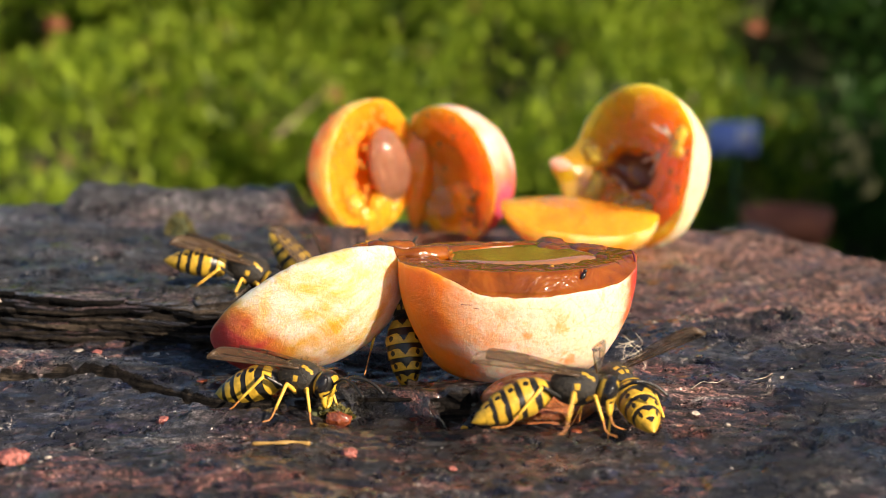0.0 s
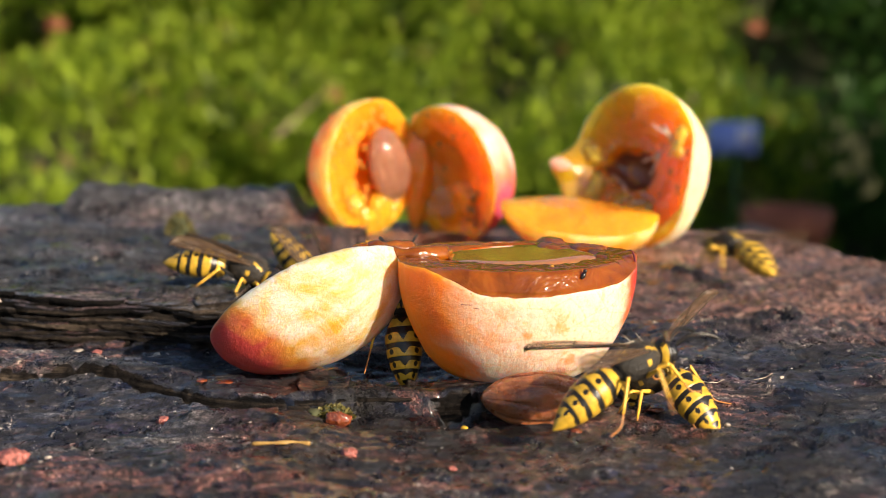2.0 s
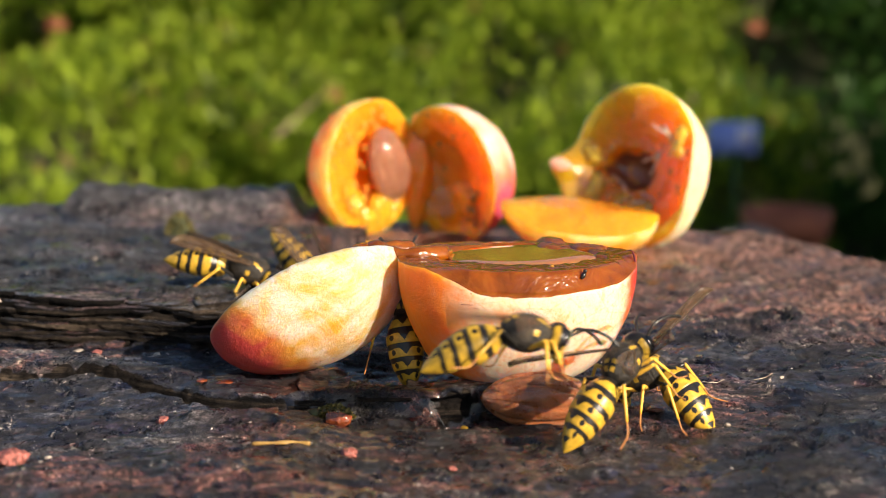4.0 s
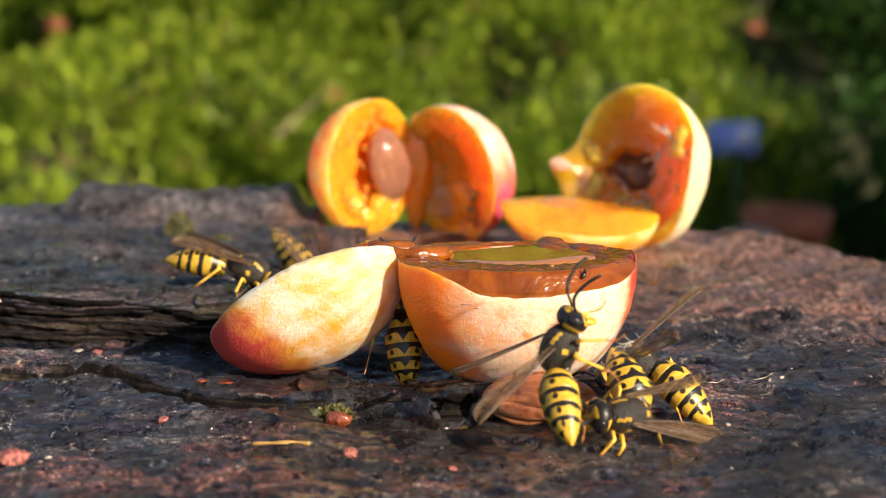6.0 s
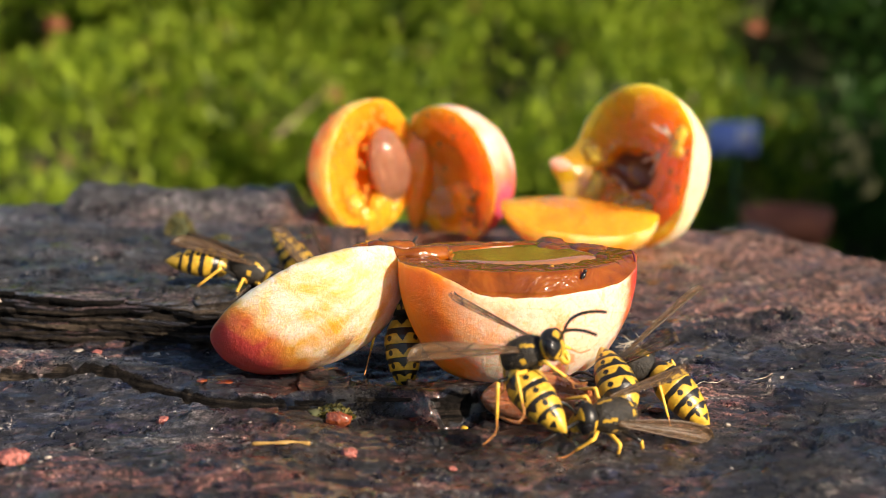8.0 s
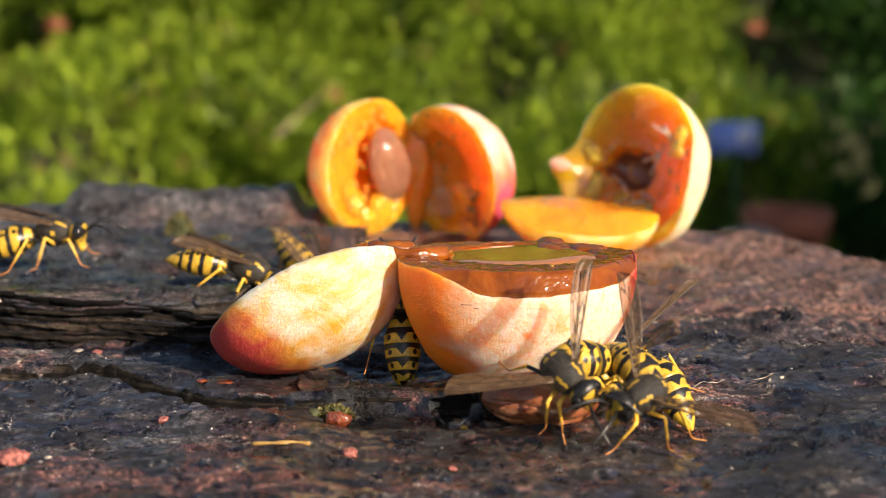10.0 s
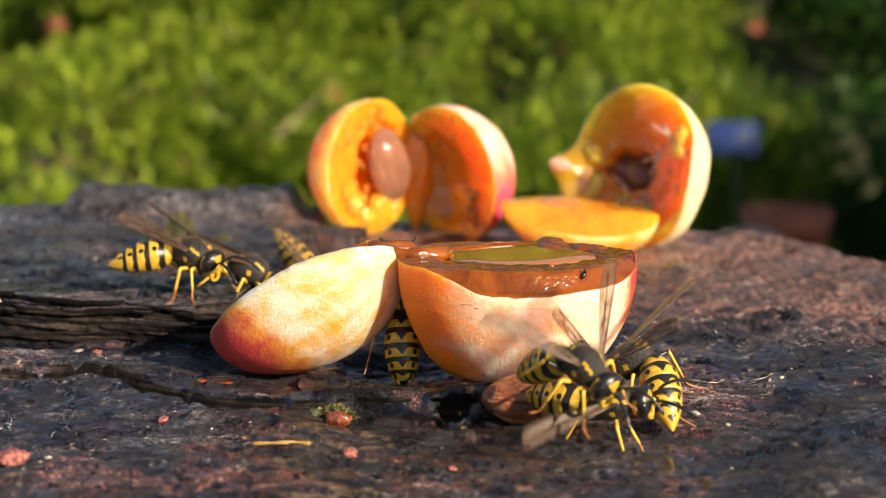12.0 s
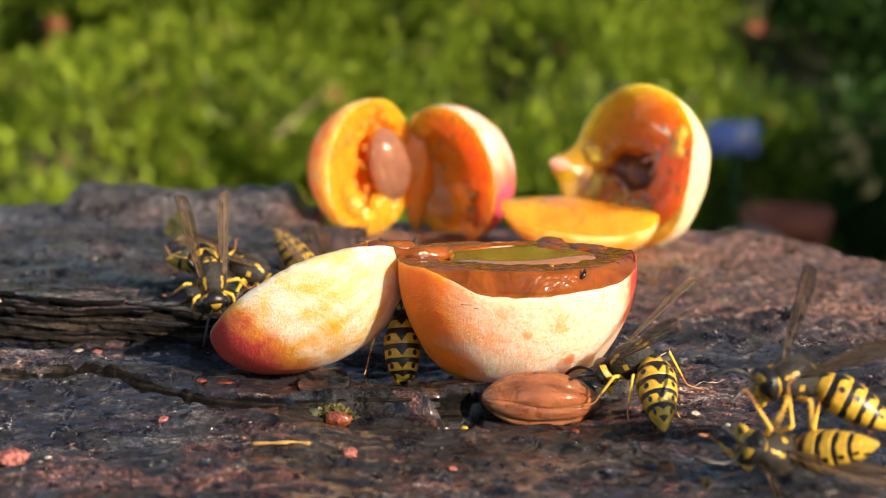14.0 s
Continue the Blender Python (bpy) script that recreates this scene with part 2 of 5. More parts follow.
STONE_PALE = stone_material("pale_plum_stone", (0.40, 0.14, 0.075), (0.62, 0.28, 0.16))
BLACK = plain("wasp_black", (0.012, 0.011, 0.010), 0.32, 0.3, 3000)
YELLOW = plain("wasp_yellow", (0.52, 0.32, 0.030), 0.36, 0.30, 1300)
LEG_YELLOW = plain("wasp_leg_yellow", (0.72, 0.42, 0.05), 0.38, 0.2, 2400)
TARSUS = plain("wasp_foot_orange", (0.42, 0.17, 0.04), 0.4, 0.25, 2400)
THORAX_BLACK = plain("wasp_thorax_black", (0.014, 0.012, 0.010), 0.55, 0.4, 2600, 0.0004)
VEIN = plain("wing_vein", (0.07, 0.04, 0.02), 0.4, 0.2)
CRUST = plain("slate_crust", (0.17, 0.135, 0.11), 0.75, 0.5, 1200, 0.0008)
EYE_BLACK = plain("wasp_eye", (0.010, 0.009, 0.010), 0.12, 0.2, 3000)
FUZZ = plain("wasp_hair", (0.09, 0.065, 0.035), 0.6, 0.2)
WING = wing_material()
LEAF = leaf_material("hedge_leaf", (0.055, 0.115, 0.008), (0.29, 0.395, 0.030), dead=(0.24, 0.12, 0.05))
# darker leaf green that holds the shade on the bed's right side
LEAF_SHADE = leaf_material("shade_leaf", (0.012, 0.045, 0.008), (0.045, 0.11, 0.016))
EARTH = plain("earth", (0.05, 0.055, 0.022), 0.9, 0.5, 40, 0.004)
MOSS = leaf_material("moss_frond", (0.05, 0.052, 0.012), (0.22, 0.19, 0.06))
CRUMB_RED = plain("red_crumb", (0.33, 0.11, 0.09), 0.35, 0.8, 1300, 0.0010)
CRUMB_PALE = plain("pale_crumb", (0.40, 0.34, 0.28), 0.6, 0.35, 1600, 0.0002)
AMBER = plain("amber_crumb", (0.13, 0.030, 0.010), 0.10, 0.7, 900, 0.0008, Coat_Weight=1.0, Coat_Roughness=0.05)
STRAW = plain("straw", (0.30, 0.18, 0.05), 0.5, 0.35, 1500, 0.0002)
FIBRE = plain("pale_fibre", (0.55, 0.48, 0.37), 0.5, 0.15)
LABEL_BLUE = plain("blue_plastic", (0.20, 0.28, 0.70), 0.4, 0.12, 60)
LABEL_PALE = plain("pale_plastic", (0.62, 0.62, 0.78), 0.4, 0.12, 60)
TERRACOTTA = plain("terracotta", (0.30, 0.09, 0.045), 0.8, 0.3, 60, 0.002)
GREY_STONE = plain("grey_stone", (0.22, 0.21, 0.19), 0.8, 0.3, 50, 0.003)
TWIG = plain("dry_twig", (0.26, 0.21, 0.11), 0.7, 0.3, 200, 0.0004)
DRY_LEAF = plain("dry_leaf", (0.17, 0.055, 0.022), 0.6, 0.3, 80, 0.001)


# ---- building helpers; meshes are written in millimetres ----
def at(x, y, z, rx=0, ry=0, rz=0):
    return pose(x * mm, y * mm, z * mm, rx, ry, rz)


def mesh_of(name, bm, *materials, smooth=True):
    bmesh.ops.scale(bm, vec=(mm, mm, mm), verts=bm.verts)
    bmesh.ops.recalc_face_normals(bm, faces=bm.faces)
    me = bpy.data.meshes.new(name)
    bm.to_mesh(me)
    bm.free()
    for m in materials:
        me.materials.append(m)
    if smooth:
        me.shade_smooth()
    return me


def part(name, data, material, parent, label="", m=None):
    """Links a bmesh (or a finished mesh) as one object under a thing or a part."""
    if isinstance(data, bmesh.types.BMesh):
        data = mesh_of(name, data, *(material if isinstance(material, tuple) else (material,)))
    ob = new(name, data)
    ob.parent = parent
    if m is not None:
        ob.matrix_basis = m
    return tagged(ob, label)


def thing(name, label, category, m=None, group="", kind=""):
    ob = new(name)
    ob.empty_display_size = 0.005
    if m is not None:
        ob.matrix_basis = m
    return tagged(ob, label, category, group, kind)


def loft(bm, rings, closed=True, caps=True, index=None):
    """Skins a list of rings of points. index(i, j) gives the material of a face."""
    rows = [[bm.verts.new(p) for p in ring] for ring in rings]
    k = len(rows[0])
    for i in range(len(rows) - 1):
        for j in range(k if closed else k - 1):
            f = bm.faces.new((rows[i][j], rows[i][(j + 1) % k], rows[i + 1][(j + 1) % k], rows[i + 1][j]))
            if index:
                f.material_index = index(i, j)
    if caps and closed:
        for row in (rows[0], rows[-1]):
            f = bm.faces.new(row)
            f.material_index = index(0, 0) if index and row is rows[0] else (index(len(rows) - 2, 0) if index else 0)
    return rows


def tube(bm, points, radii, sides=8, material=0):
    """A round tube along points, with a radius at each."""
    points = [Vector(p) for p in points]
    rings, side = [], Vector((0.31, 0.83, 0.47))
    for i, p in enumerate(points):
        way = (points[min(i + 1, len(points) - 1)] - points[max(i - 1, 0)]).normalized()
        a = way.cross(side).normalized()
        b = way.cross(a)
        r = radii[i] if hasattr(radii, "__len__") else radii
        rings.append([p + (a * math.cos(2 * math.pi * k / sides) + b * math.sin(2 * math.pi * k / sides)) * r for k in range(sides)])
    loft(bm, rings, index=lambda i, j: material)


def smooth_path(points, steps=6):
    """Catmull-Rom through points."""
    pts = [Vector(p) for p in points]
    pts = [2 * pts[0] - pts[1], *pts, 2 * pts[-1] - pts[-2]]
    out = []
    for i in range(1, len(pts) - 2):
        for s in range(steps):
            t = s / steps
            a, b, c, d = pts[i - 1:i + 3]
            out.append(0.5 * (2 * b + (c - a) * t + (2 * a - 5 * b + 4 * c - d) * t * t + (3 * b - a - 3 * c + d) * t ** 3))
    return out + [pts[-2]]


def lump(seed, radius, rough=0.3, level=2, squash=(1, 1, 1)):
    """An uneven lump, for crumbs and stones."""
    bm = bmesh.new()
    bmesh.ops.create_icosphere(bm, subdivisions=level, radius=1)
    for v in bm.verts:
        q = v.co.normalized()
        k = 1 + rough * noise.noise(q * 1.3 + Vector((seed * 3.7, seed, 0))) + rough * 0.6 * noise.noise(q * 3.1 + Vector((0, seed * 5.3, 2)))
        v.co = Vector((q.x * squash[0], q.y * squash[1], q.z * squash[2])) * k * radius
    return bm


@functools.lru_cache(maxsize=None)
def lattice(seed, n=256):
    return np.random.RandomState(seed).rand(n, n)


def field(x, y, size, seed, octaves=1, gain=0.5):
    """Smooth value noise, -1 to 1, with features of that size."""
    total, amp, norm = np.zeros_like(x, dtype=float), 1.0, 0.0
    for o in range(octaves):
        g = lattice(seed + o)
        u, v = x / size + 57.3 + 11 * o, y / size + 91.7 + 7 * o
        i, j = np.floor(u).astype(int), np.floor(v).astype(int)
        fu, fv = u - i, v - j
        fu, fv = fu * fu * (3 - 2 * fu), fv * fv * (3 - 2 * fv)
        i0, i1, j0, j1 = i % 256, (i + 1) % 256, j % 256, (j + 1) % 256
        w = (g[i0, j0] * (1 - fu) + g[i1, j0] * fu) * (1 - fv) + (g[i0, j1] * (1 - fu) + g[i1, j1] * fu) * fv
        total, norm, amp, size = total + amp * (2 * w - 1), norm + amp, amp * gain, size / 2.03
    return total / norm


def rise(d, width):
    t = np.clip(d / width + 0.5, 0, 1)
    return t * t * (3 - 2 * t)


# ---- the slab ----
def split_line(x):
    """Where the front layer is split off, along y."""
    x = np.asarray(x, float)
    line = np.interp(x, (-120, -54, -41, -26, -16, -9, 3, 18, 60), (196, 196, 193.5, 183.5, 182, 183.2, 184, 187, 188))
    return line + np.interp(x, (-30, -14), (1.7, 0.8)) * field(x, x * 0, 9, 21, 4, 0.5)


def ledge_line(x):
    """The ledge's front edge, along y."""
    x = np.asarray(x, float)
    edge = np.interp(x, (-120, -59, -43, -32, -27, -25.5, -23.5, -18, -12.5, -11), (214, 214.5, 211.5, 207, 209, 226, 250, 261, 266, 330))
    return edge + 1.6 * field(x, x * 0, 10, 41, 3, 0.5)


def slab_height(x, y):
    """Height of the slate's top, in mm, at x, y: split layers, ridges and a broken edge."""
    x, y = np.asarray(x, float), np.asarray(y, float)
    z = 0.5 * field(x, y, 26, 3, 3) + 0.34 * field(x * 0.7, y * 1.4, 2.8, 9, 5, 0.7) - 0.22 * np.abs(field(x * 0.5, y, 4.0, 14, 5, 0.65))
    # thin flakes split off the surface
    for size, seed, steps, lift in ((17, 101, 5.0, 0.50), (8, 111, 4.0, 0.32)):
        q = steps * field(x * 0.5 + 1.5 * field(x, y, 5, seed + 5), y, size, seed, 5, 0.55)
        z = z + lift * (np.floor(q) + rise(q - np.floor(q) - 0.86, 0.20))
    # the front layer, split off along a ragged line
    line = split_line(x)
    drop = np.interp(x, (-120, -60, -40, -28, -15, -9, 14, 24, 40), (0.9, 0.9, 0.3, 0.35, 2.2, 3.3, 3.3, 0.6, 0.0))
    front = np.clip((line - y) / 26, 0, 1)
    slope = np.interp(x, (-120, -30, -14, 16, 26, 120), (2.4, 2.4, 0.2, 0.2, 2.6, 3.0))
    for k in range(5):
        shift = 0.30 * field(x, y * 0, 1.4, 31 + k, 3) + 0.12 * (k - 2)
        z = z - drop / 5 * rise(line + shift - y, 0.30)
    z = z - slope * front ** 0.8 * rise(line - y, 1.0)
    # an open crack under the split layer, its walls painted dark for shade
    crack = np.interp(x, (-60, -50, -44, -34, -26, -22, -12), (7.0, 7.0, 4.5, 2.0, 2.0, 1.6, 0)) * (1 + 0.8 * field(x, y * 0, 4, 27, 3))
    wide = np.interp(x, (-60, -50, -46, -42, -36, -30), (2.4, 2.4, 1.9, 0.8, 0.4, 0.32))
    z = z - crack * np.exp(-((y - line + 0.6) / wide) ** 2)
    # a recess left of the loose stone, deepened to stand in for its shadow
    z = z - 2.8 * np.exp(-((x - 1.8) / 2.2) ** 4 - ((y - 181.4) / 2.2) ** 4)
    # the ledge at the back, and its layered face
    edge = ledge_line(x)
    for k in range(7):
        shift = 0.6 * field(x, y * 0, 9, 51 + k, 2, 0.5) + 0.30 * (k - 3)
        z = z + (4.4 + 0.03 * np.clip(-30 - x, 0, 40)) / 7 * rise(y - edge + shift, 0.32)
    z = z - 4.4 * rise(y - 271.5, 4) * rise(x + 26, 4) * rise(y - edge, 0.6)
    # the far layer
    far = np.interp(x, (-120, -66, -21, -5, 6), (281, 281, 279.5, 283, 330)) + 0.8 * field(x, y * 0, 5, 71, 3)
    z = z + 4.3 * rise(y - far, 3.2) * rise(x + 65, 5) * rise(-21 - x, 2)
    # the ridge towards the right and the broken outline
    z = z + 2.2 * np.exp(-((x - 47) / 12) ** 2 - ((y - 216 - 0.25 * (x - 47)) / 9) ** 2) * (1 + 0.9 * field(x, y, 2.4, 81, 5, 0.65))
    z = z + 0.9 * rise(x - 30, 30) * field(x, y, 9, 85, 4, 0.6)
    rim = np.interp(x, (-120, -82, -66, -20, -8, 10, 40, 62, 66, 72, 78), (291, 291, 294, 299, 305, 305, 298, 290, 282, 262, 150)) + 1.2 * field(x, y * 0, 4, 91, 3)
    z = z - 130 * rise(y - rim - 1, 5) - 130 * rise(-112 - x, 3) - 130 * rise(70 - y, 3) - 130 * rise(x - 84 - 2 * field(x * 0, y, 5, 95, 3), 3)
    return np.maximum(z, -122)


def build_slab():
    xs = np.concatenate([np.arange(-116, -84, 2.0), np.arange(-84, 86, 0.30), np.arange(86, 92, 2.0)])
    ys = np.concatenate([np.arange(64, 148, 2.0), np.arange(148, 236, 0.27), np.arange(236, 300, 0.42)])
    gx, gy = np.meshgrid(xs, ys)
    gz = slab_height(gx, gy)
    nx, ny = len(xs), len(ys)
    # the ledge overhangs its foot
    off = gy - ledge_line(gx)
    under = np.where(gx < -25, np.exp(-(np.minimum(off + 1.0, 0) / 1.6) ** 2) * np.clip((5.0 - gz) / 4.4, 0, 1), 0) * (off < 2.2)
    hy = gy + (0.7 + 0.9 * field(gx * 0.12, gz * 3, 1.6, 205, 4)) * under
    co = np.stack([gx, hy, gz], -1).reshape(-1, 3) * mm
    i = np.arange(nx * ny).reshape(ny, nx)
    quads = np.stack([i[:-1, :-1], i[:-1, 1:], i[1:, 1:], i[1:, :-1]], -1).reshape(-1, 4)
    me = bpy.data.meshes.new("slate_slab")
    me.from_pydata(co.tolist(), [], quads.tolist())
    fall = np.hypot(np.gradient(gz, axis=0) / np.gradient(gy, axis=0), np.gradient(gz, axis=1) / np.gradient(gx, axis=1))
    # steep faces take the dark edge colour, shade of crack and ledge included
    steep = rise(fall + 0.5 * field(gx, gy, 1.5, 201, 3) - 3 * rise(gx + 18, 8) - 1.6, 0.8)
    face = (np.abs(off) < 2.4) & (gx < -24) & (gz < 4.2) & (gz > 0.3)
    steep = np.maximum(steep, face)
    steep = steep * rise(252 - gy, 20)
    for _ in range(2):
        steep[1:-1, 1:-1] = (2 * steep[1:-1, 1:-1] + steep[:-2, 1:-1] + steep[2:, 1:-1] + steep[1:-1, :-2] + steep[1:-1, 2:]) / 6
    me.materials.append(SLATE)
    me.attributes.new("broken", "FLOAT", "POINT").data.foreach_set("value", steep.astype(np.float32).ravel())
    me.shade_smooth()
    ob = tagged(new("slate_slab", me), "dark wet slate slab with reddish patches and split layers", "slab")
    return ob


SLAB = build_slab()


def slate_layers(line, span, levels, lean, piece, thickness, seed):
    """The thin broken layers that show in a step's face, one on another. line(x) is the step's edge, lean how far each layer lies behind the one below."""
    rnd = random.Random(seed)
    low, k = levels[0], 0
    while low < levels[1]:
        lo = span[0]
        while lo < span[1]:
            a, b = lo + rnd.uniform(-0.3, 0.2) * piece, lo + piece * rnd.uniform(0.7, 1.6)
            lo += piece
            b = min(b, span[1] + rnd.uniform(-1.5, 0.5))
            if b - a < 2.5 or rnd.random() < 0.12:
                continue
            thick, out, s = rnd.uniform(*thickness), lean * (k - 0.5 * (levels[1] - levels[0]) / 0.45) + rnd.uniform(-0.5, 0.9), rnd.randrange(300, 900)
            xs = np.arange(a, b, 0.25)
            front = line(xs) + out + 0.9 * field(xs, xs * 0, 3.4, s, 6, 0.68) + 3.5 * np.exp(-np.minimum(xs - a, b - xs) / 0.6)
            level = low + rnd.uniform(-0.2, 0.2) + 0.7 * field(xs, xs * 0, 8, s + 7, 4)
            rag = 0.14 * field(xs, xs * 0, 0.8, s + 11, 3)
            n, ring = len(xs), []
            for dy, dz in ((0.45, -0.5), (0.06, -0.28), (0.0, 0.10), (0.16, 0.38), (0.6, 0.52), (6.0, 0.40), (6.0, -0.5)):
                wave = 0.06 * field(xs + 31 * dz, xs * 0, 0.6, s + 17, 2)
                ring.append(np.stack([xs, front + dy + rag * (1 - abs(dz)) + wave, level + thick * dz + wave], -1))
            co = np.stack(ring, 1).reshape(-1, 3) * mm
            m = len(ring)
            i = np.arange(n * m).reshape(n, m)
            j = np.roll(i, -1, 1)
            quads = np.stack([i[:-1], j[:-1], j[1:], i[1:]], -1).reshape(-1, 4).tolist()
            me = bpy.data.meshes.new("slate_layer")
            me.from_pydata(co.tolist(), [], [q[::-1] for q in quads] + [i[0].tolist(), i[-1][::-1].tolist()])
            me.materials.append(SLATE)
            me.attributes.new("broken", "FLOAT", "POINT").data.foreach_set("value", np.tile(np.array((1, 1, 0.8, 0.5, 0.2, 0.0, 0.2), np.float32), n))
            me.shade_smooth()
            part("slate_layer", me, None, SLAB)
        low, k = low + 0.45, k + 1


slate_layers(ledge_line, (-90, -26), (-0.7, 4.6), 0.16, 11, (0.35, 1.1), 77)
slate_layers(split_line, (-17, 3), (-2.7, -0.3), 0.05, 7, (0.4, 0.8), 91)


def ground_z(x, y):
    return float(slab_height(np.array([x]), np.array([y]))[0])


# ---- fruit ----
def half_plum(parent, m, a, b, c, skin, flesh, lean=(0, 0), dish=1.2, hollow=None, rim=lambda t: 0.0, seed=1, wet=0.22, wall=1.0,
              label="", around=112, bed_material=None, full=1.0):
    """Half a plum, one solid: the cut face looks along z, the skinned dome hangs below it. rim(t) lifts the rim at the angle t; hollow is
    (x, y, half length, half width, depth) of the stone's bed; wall is how wide a margin of flesh follows the rim's waves; full below 1 swells the
    flank towards +x."""
    def edge(t):
        return rim(t) + 0.20 * noise.noise(Vector((math.cos(t) * 3 + seed, math.sin(t) * 3, 1.7))) + 0.13 * noise.noise(Vector((math.cos(t) * 11 + seed, math.sin(t) * 11, 4.1)))

    rings, kinds = [], []
    for i in range(40, -1, -1):
        p = math.pi / 2 * min(i, 39.7) / 40
        ring = []
        for j in range(around):
            t = 2 * math.pi * j / around
            out = math.cos(p) ** (1 + (full - 1) * max(0, math.cos(t)))
            q = Vector((math.cos(t) * out, math.sin(t) * out, -math.sin(p)))
            k = 1 + 0.022 * noise.noise(q * 1.9 + Vector((seed, 0, 0))) + 0.006 * noise.noise(q * 6 + Vector((seed, 0, 0)))
            e = edge(t) * (1 - i / 40) ** 1.5
            ring.append((a * q.x * k + lean[0] * math.sin(p) ** 2, b * q.y * k + lean[1] * math.sin(p) ** 2, c * q.z * k + e))
        rings.append(ring)
        kinds.append([0] * around)
    kinds[-1] = [1] * around
    steps = 54
    for i in range(steps):
        s = 0.988 - 0.988 * i / (steps - 0.5)
        ring, kind = [], []
        for j in range(around):
            t = 2 * math.pi * j / around
            x, y = a * s * math.cos(t), b * s * math.sin(t)
            u = max(0.0, min(1.0, (s - 1 + wall) / wall))
            z = edge(t) * u * u * (3 - 2 * u) - dish * (1 - s * s) + 0.05
            q = Vector((x, y, seed * 7.0))
            z += wet * min(1, i / 5) * (noise.noise(q * 0.40) + 0.6 * noise.noise(q * 1.0) + 0.35 * noise.noise(q * 2.3))
            deep = 0.0
            if hollow:
                d = ((x - hollow[0]) / hollow[2]) ** 2 + ((y - hollow[1]) / hollow[3]) ** 2
                d *= 1 + 0.35 * noise.noise(q * 0.5)
                if d < 1:
                    deep = (1 - d) ** 0.5
                    z -= hollow[4] * deep
            kind.append(2 if deep > 0.25 else 1)
            ring.append((x, y, max(z, -c * max(0.02, 1 - s * s) ** 0.5 * 0.86 + lean[0] * 0 - 0.05)))
        rings.append(ring)
        kinds.append(kind)
    bm = bmesh.new()
    loft(bm, rings, index=lambda i, j: kinds[i][j])
    return part("plum_half", bm, (skin, flesh, bed_material or flesh), parent, label, m)


def axes(x, z, origin):
    """A pose whose x axis is x and whose z axis is as near to z as it can be; the origin in mm."""
    x, z = Vector(x).normalized(), Vector(z)
    y = z.cross(x).normalized()
    z = x.cross(y)
    m = Matrix((x, y, z)).transposed().to_4x4()
    m.translation = Vector(origin) * mm
    return m


def stone_mesh(length, width, height, seed, material, deep=0.20):
    """A plum stone: almond-shaped, keeled, with long furrows."""
    bm = bmesh.new()
    rings = []
    for i in range(49):
        s = -1 + 2 * i / 48
        w = max(0.0, 1 - abs(s) ** 2.3) ** 0.72
        ring = []
        for j in range(96):
            t = 2 * math.pi * j / 96
            wave = noise.noise(Vector((s * 1.3, math.cos(t) * 2.6 + seed, math.sin(t) * 2.6)))
            furrow = -abs(math.sin(t * 4.5 + 1.2 * wave + seed)) ** 12 * deep * (0.4 + 0.6 * w) + 0.07 * wave + 0.02 * noise.noise(Vector((s * 6, math.cos(t) * 9, math.sin(t) * 9)))
            keel = 0.10 * max(0, math.cos(t)) ** 24
            k = w * (1 + furrow + keel) + 0.012
            ring.append((length * s, width * math.cos(t) * k, height * math.sin(t) * k))
        rings.append(ring)
    loft(bm, rings)
    return mesh_of("stone", bm, material)


def fibres(bm, roots, seed, length, radius, spread=1.0):
    rnd = random.Random(seed)
    for p in roots:
        q, way = Vector(p), Vector((rnd.uniform(-1, 1), rnd.uniform(-1, 1), rnd.uniform(-0.2, 0.6))) * spread
        pts = [q]
        for _ in range(4):
            way = way + Vector((rnd.uniform(-1, 1), rnd.uniform(-1, 1), rnd.uniform(-0.6, 0.6))) * 0.6
            q = q + way.normalized() * length / 4
            pts.append(q)
        path = smooth_path(pts, 4)
        tube(bm, path, [radius * (1 - 0.6 * i / len(path)) for i in range(len(path))], 6)


# the split plum in front: one half lies on its side, the other stands like a bowl full of juice
split = thing("split_plum", "ripe yellow plum split into bloomed halves, pulp and juice exposed", "plum", at(0, 0, 0))
half_plum(split, axes((0.9, 0, 0.436), (-0.362, 0.56, 0.747), (-16.2, 195.0, 8.4)), 12.8, 10.3, 7.7, SKIN_LYING, FLESH, seed=2, dish=2.0,
          hollow=(0, 0, 7, 4.5, 2), label="plum half on its side, bloomed skin with a red tip", rim=lambda t: -0.5 * max(0, math.cos(t - 4.0)) ** 8)
BOWL = at(8.8, 191.5, 14.2)


def bowl_rim(t):
    near, u = max(0.0, -math.sin(t)), max(0.0, min(1.0, (math.cos(t) + 0.80) / 0.55))
    return -2.4 * near ** 0.7 * u * u * (3 - 2 * u) + 0.35 * max(0, math.cos(t)) ** 6 + 0.4 * max(0, math.cos(t - 2.7)) ** 6


bowl = half_plum(split, BOWL, 14.1, 11.2, 14.9, SKIN_BOWL, PULP, full=0.40, lean=(-2.6, -0.6), seed=5, dish=-0.25, hollow=(0.2, 1.8, 9.8, 7.0, 1.5), rim=bowl_rim,
                 wet=0.12, wall=0.16, label="upright plum half, white bloomed skin, brown pulp on top")
bm = bmesh.new()     # the pool of juice, with a raised edge where it meets the pulp
pool = []
for s in (1.0, 0.97, 0.92, 0.8, 0.6, 0.4, 0.2, 0.06):
    pool.append([(0.2 + 9.2 * s * math.cos(t) * (1 + 0.10 * math.sin(3 * t + 1)), 1.6 + 7.0 * s * math.sin(t) * (1 + 0.12 * math.sin(2 * t)),
                  0.20 - 0.55 * max(0, s - 0.85) / 0.15) for t in [2 * math.pi * j / 72 for j in range(72)]])
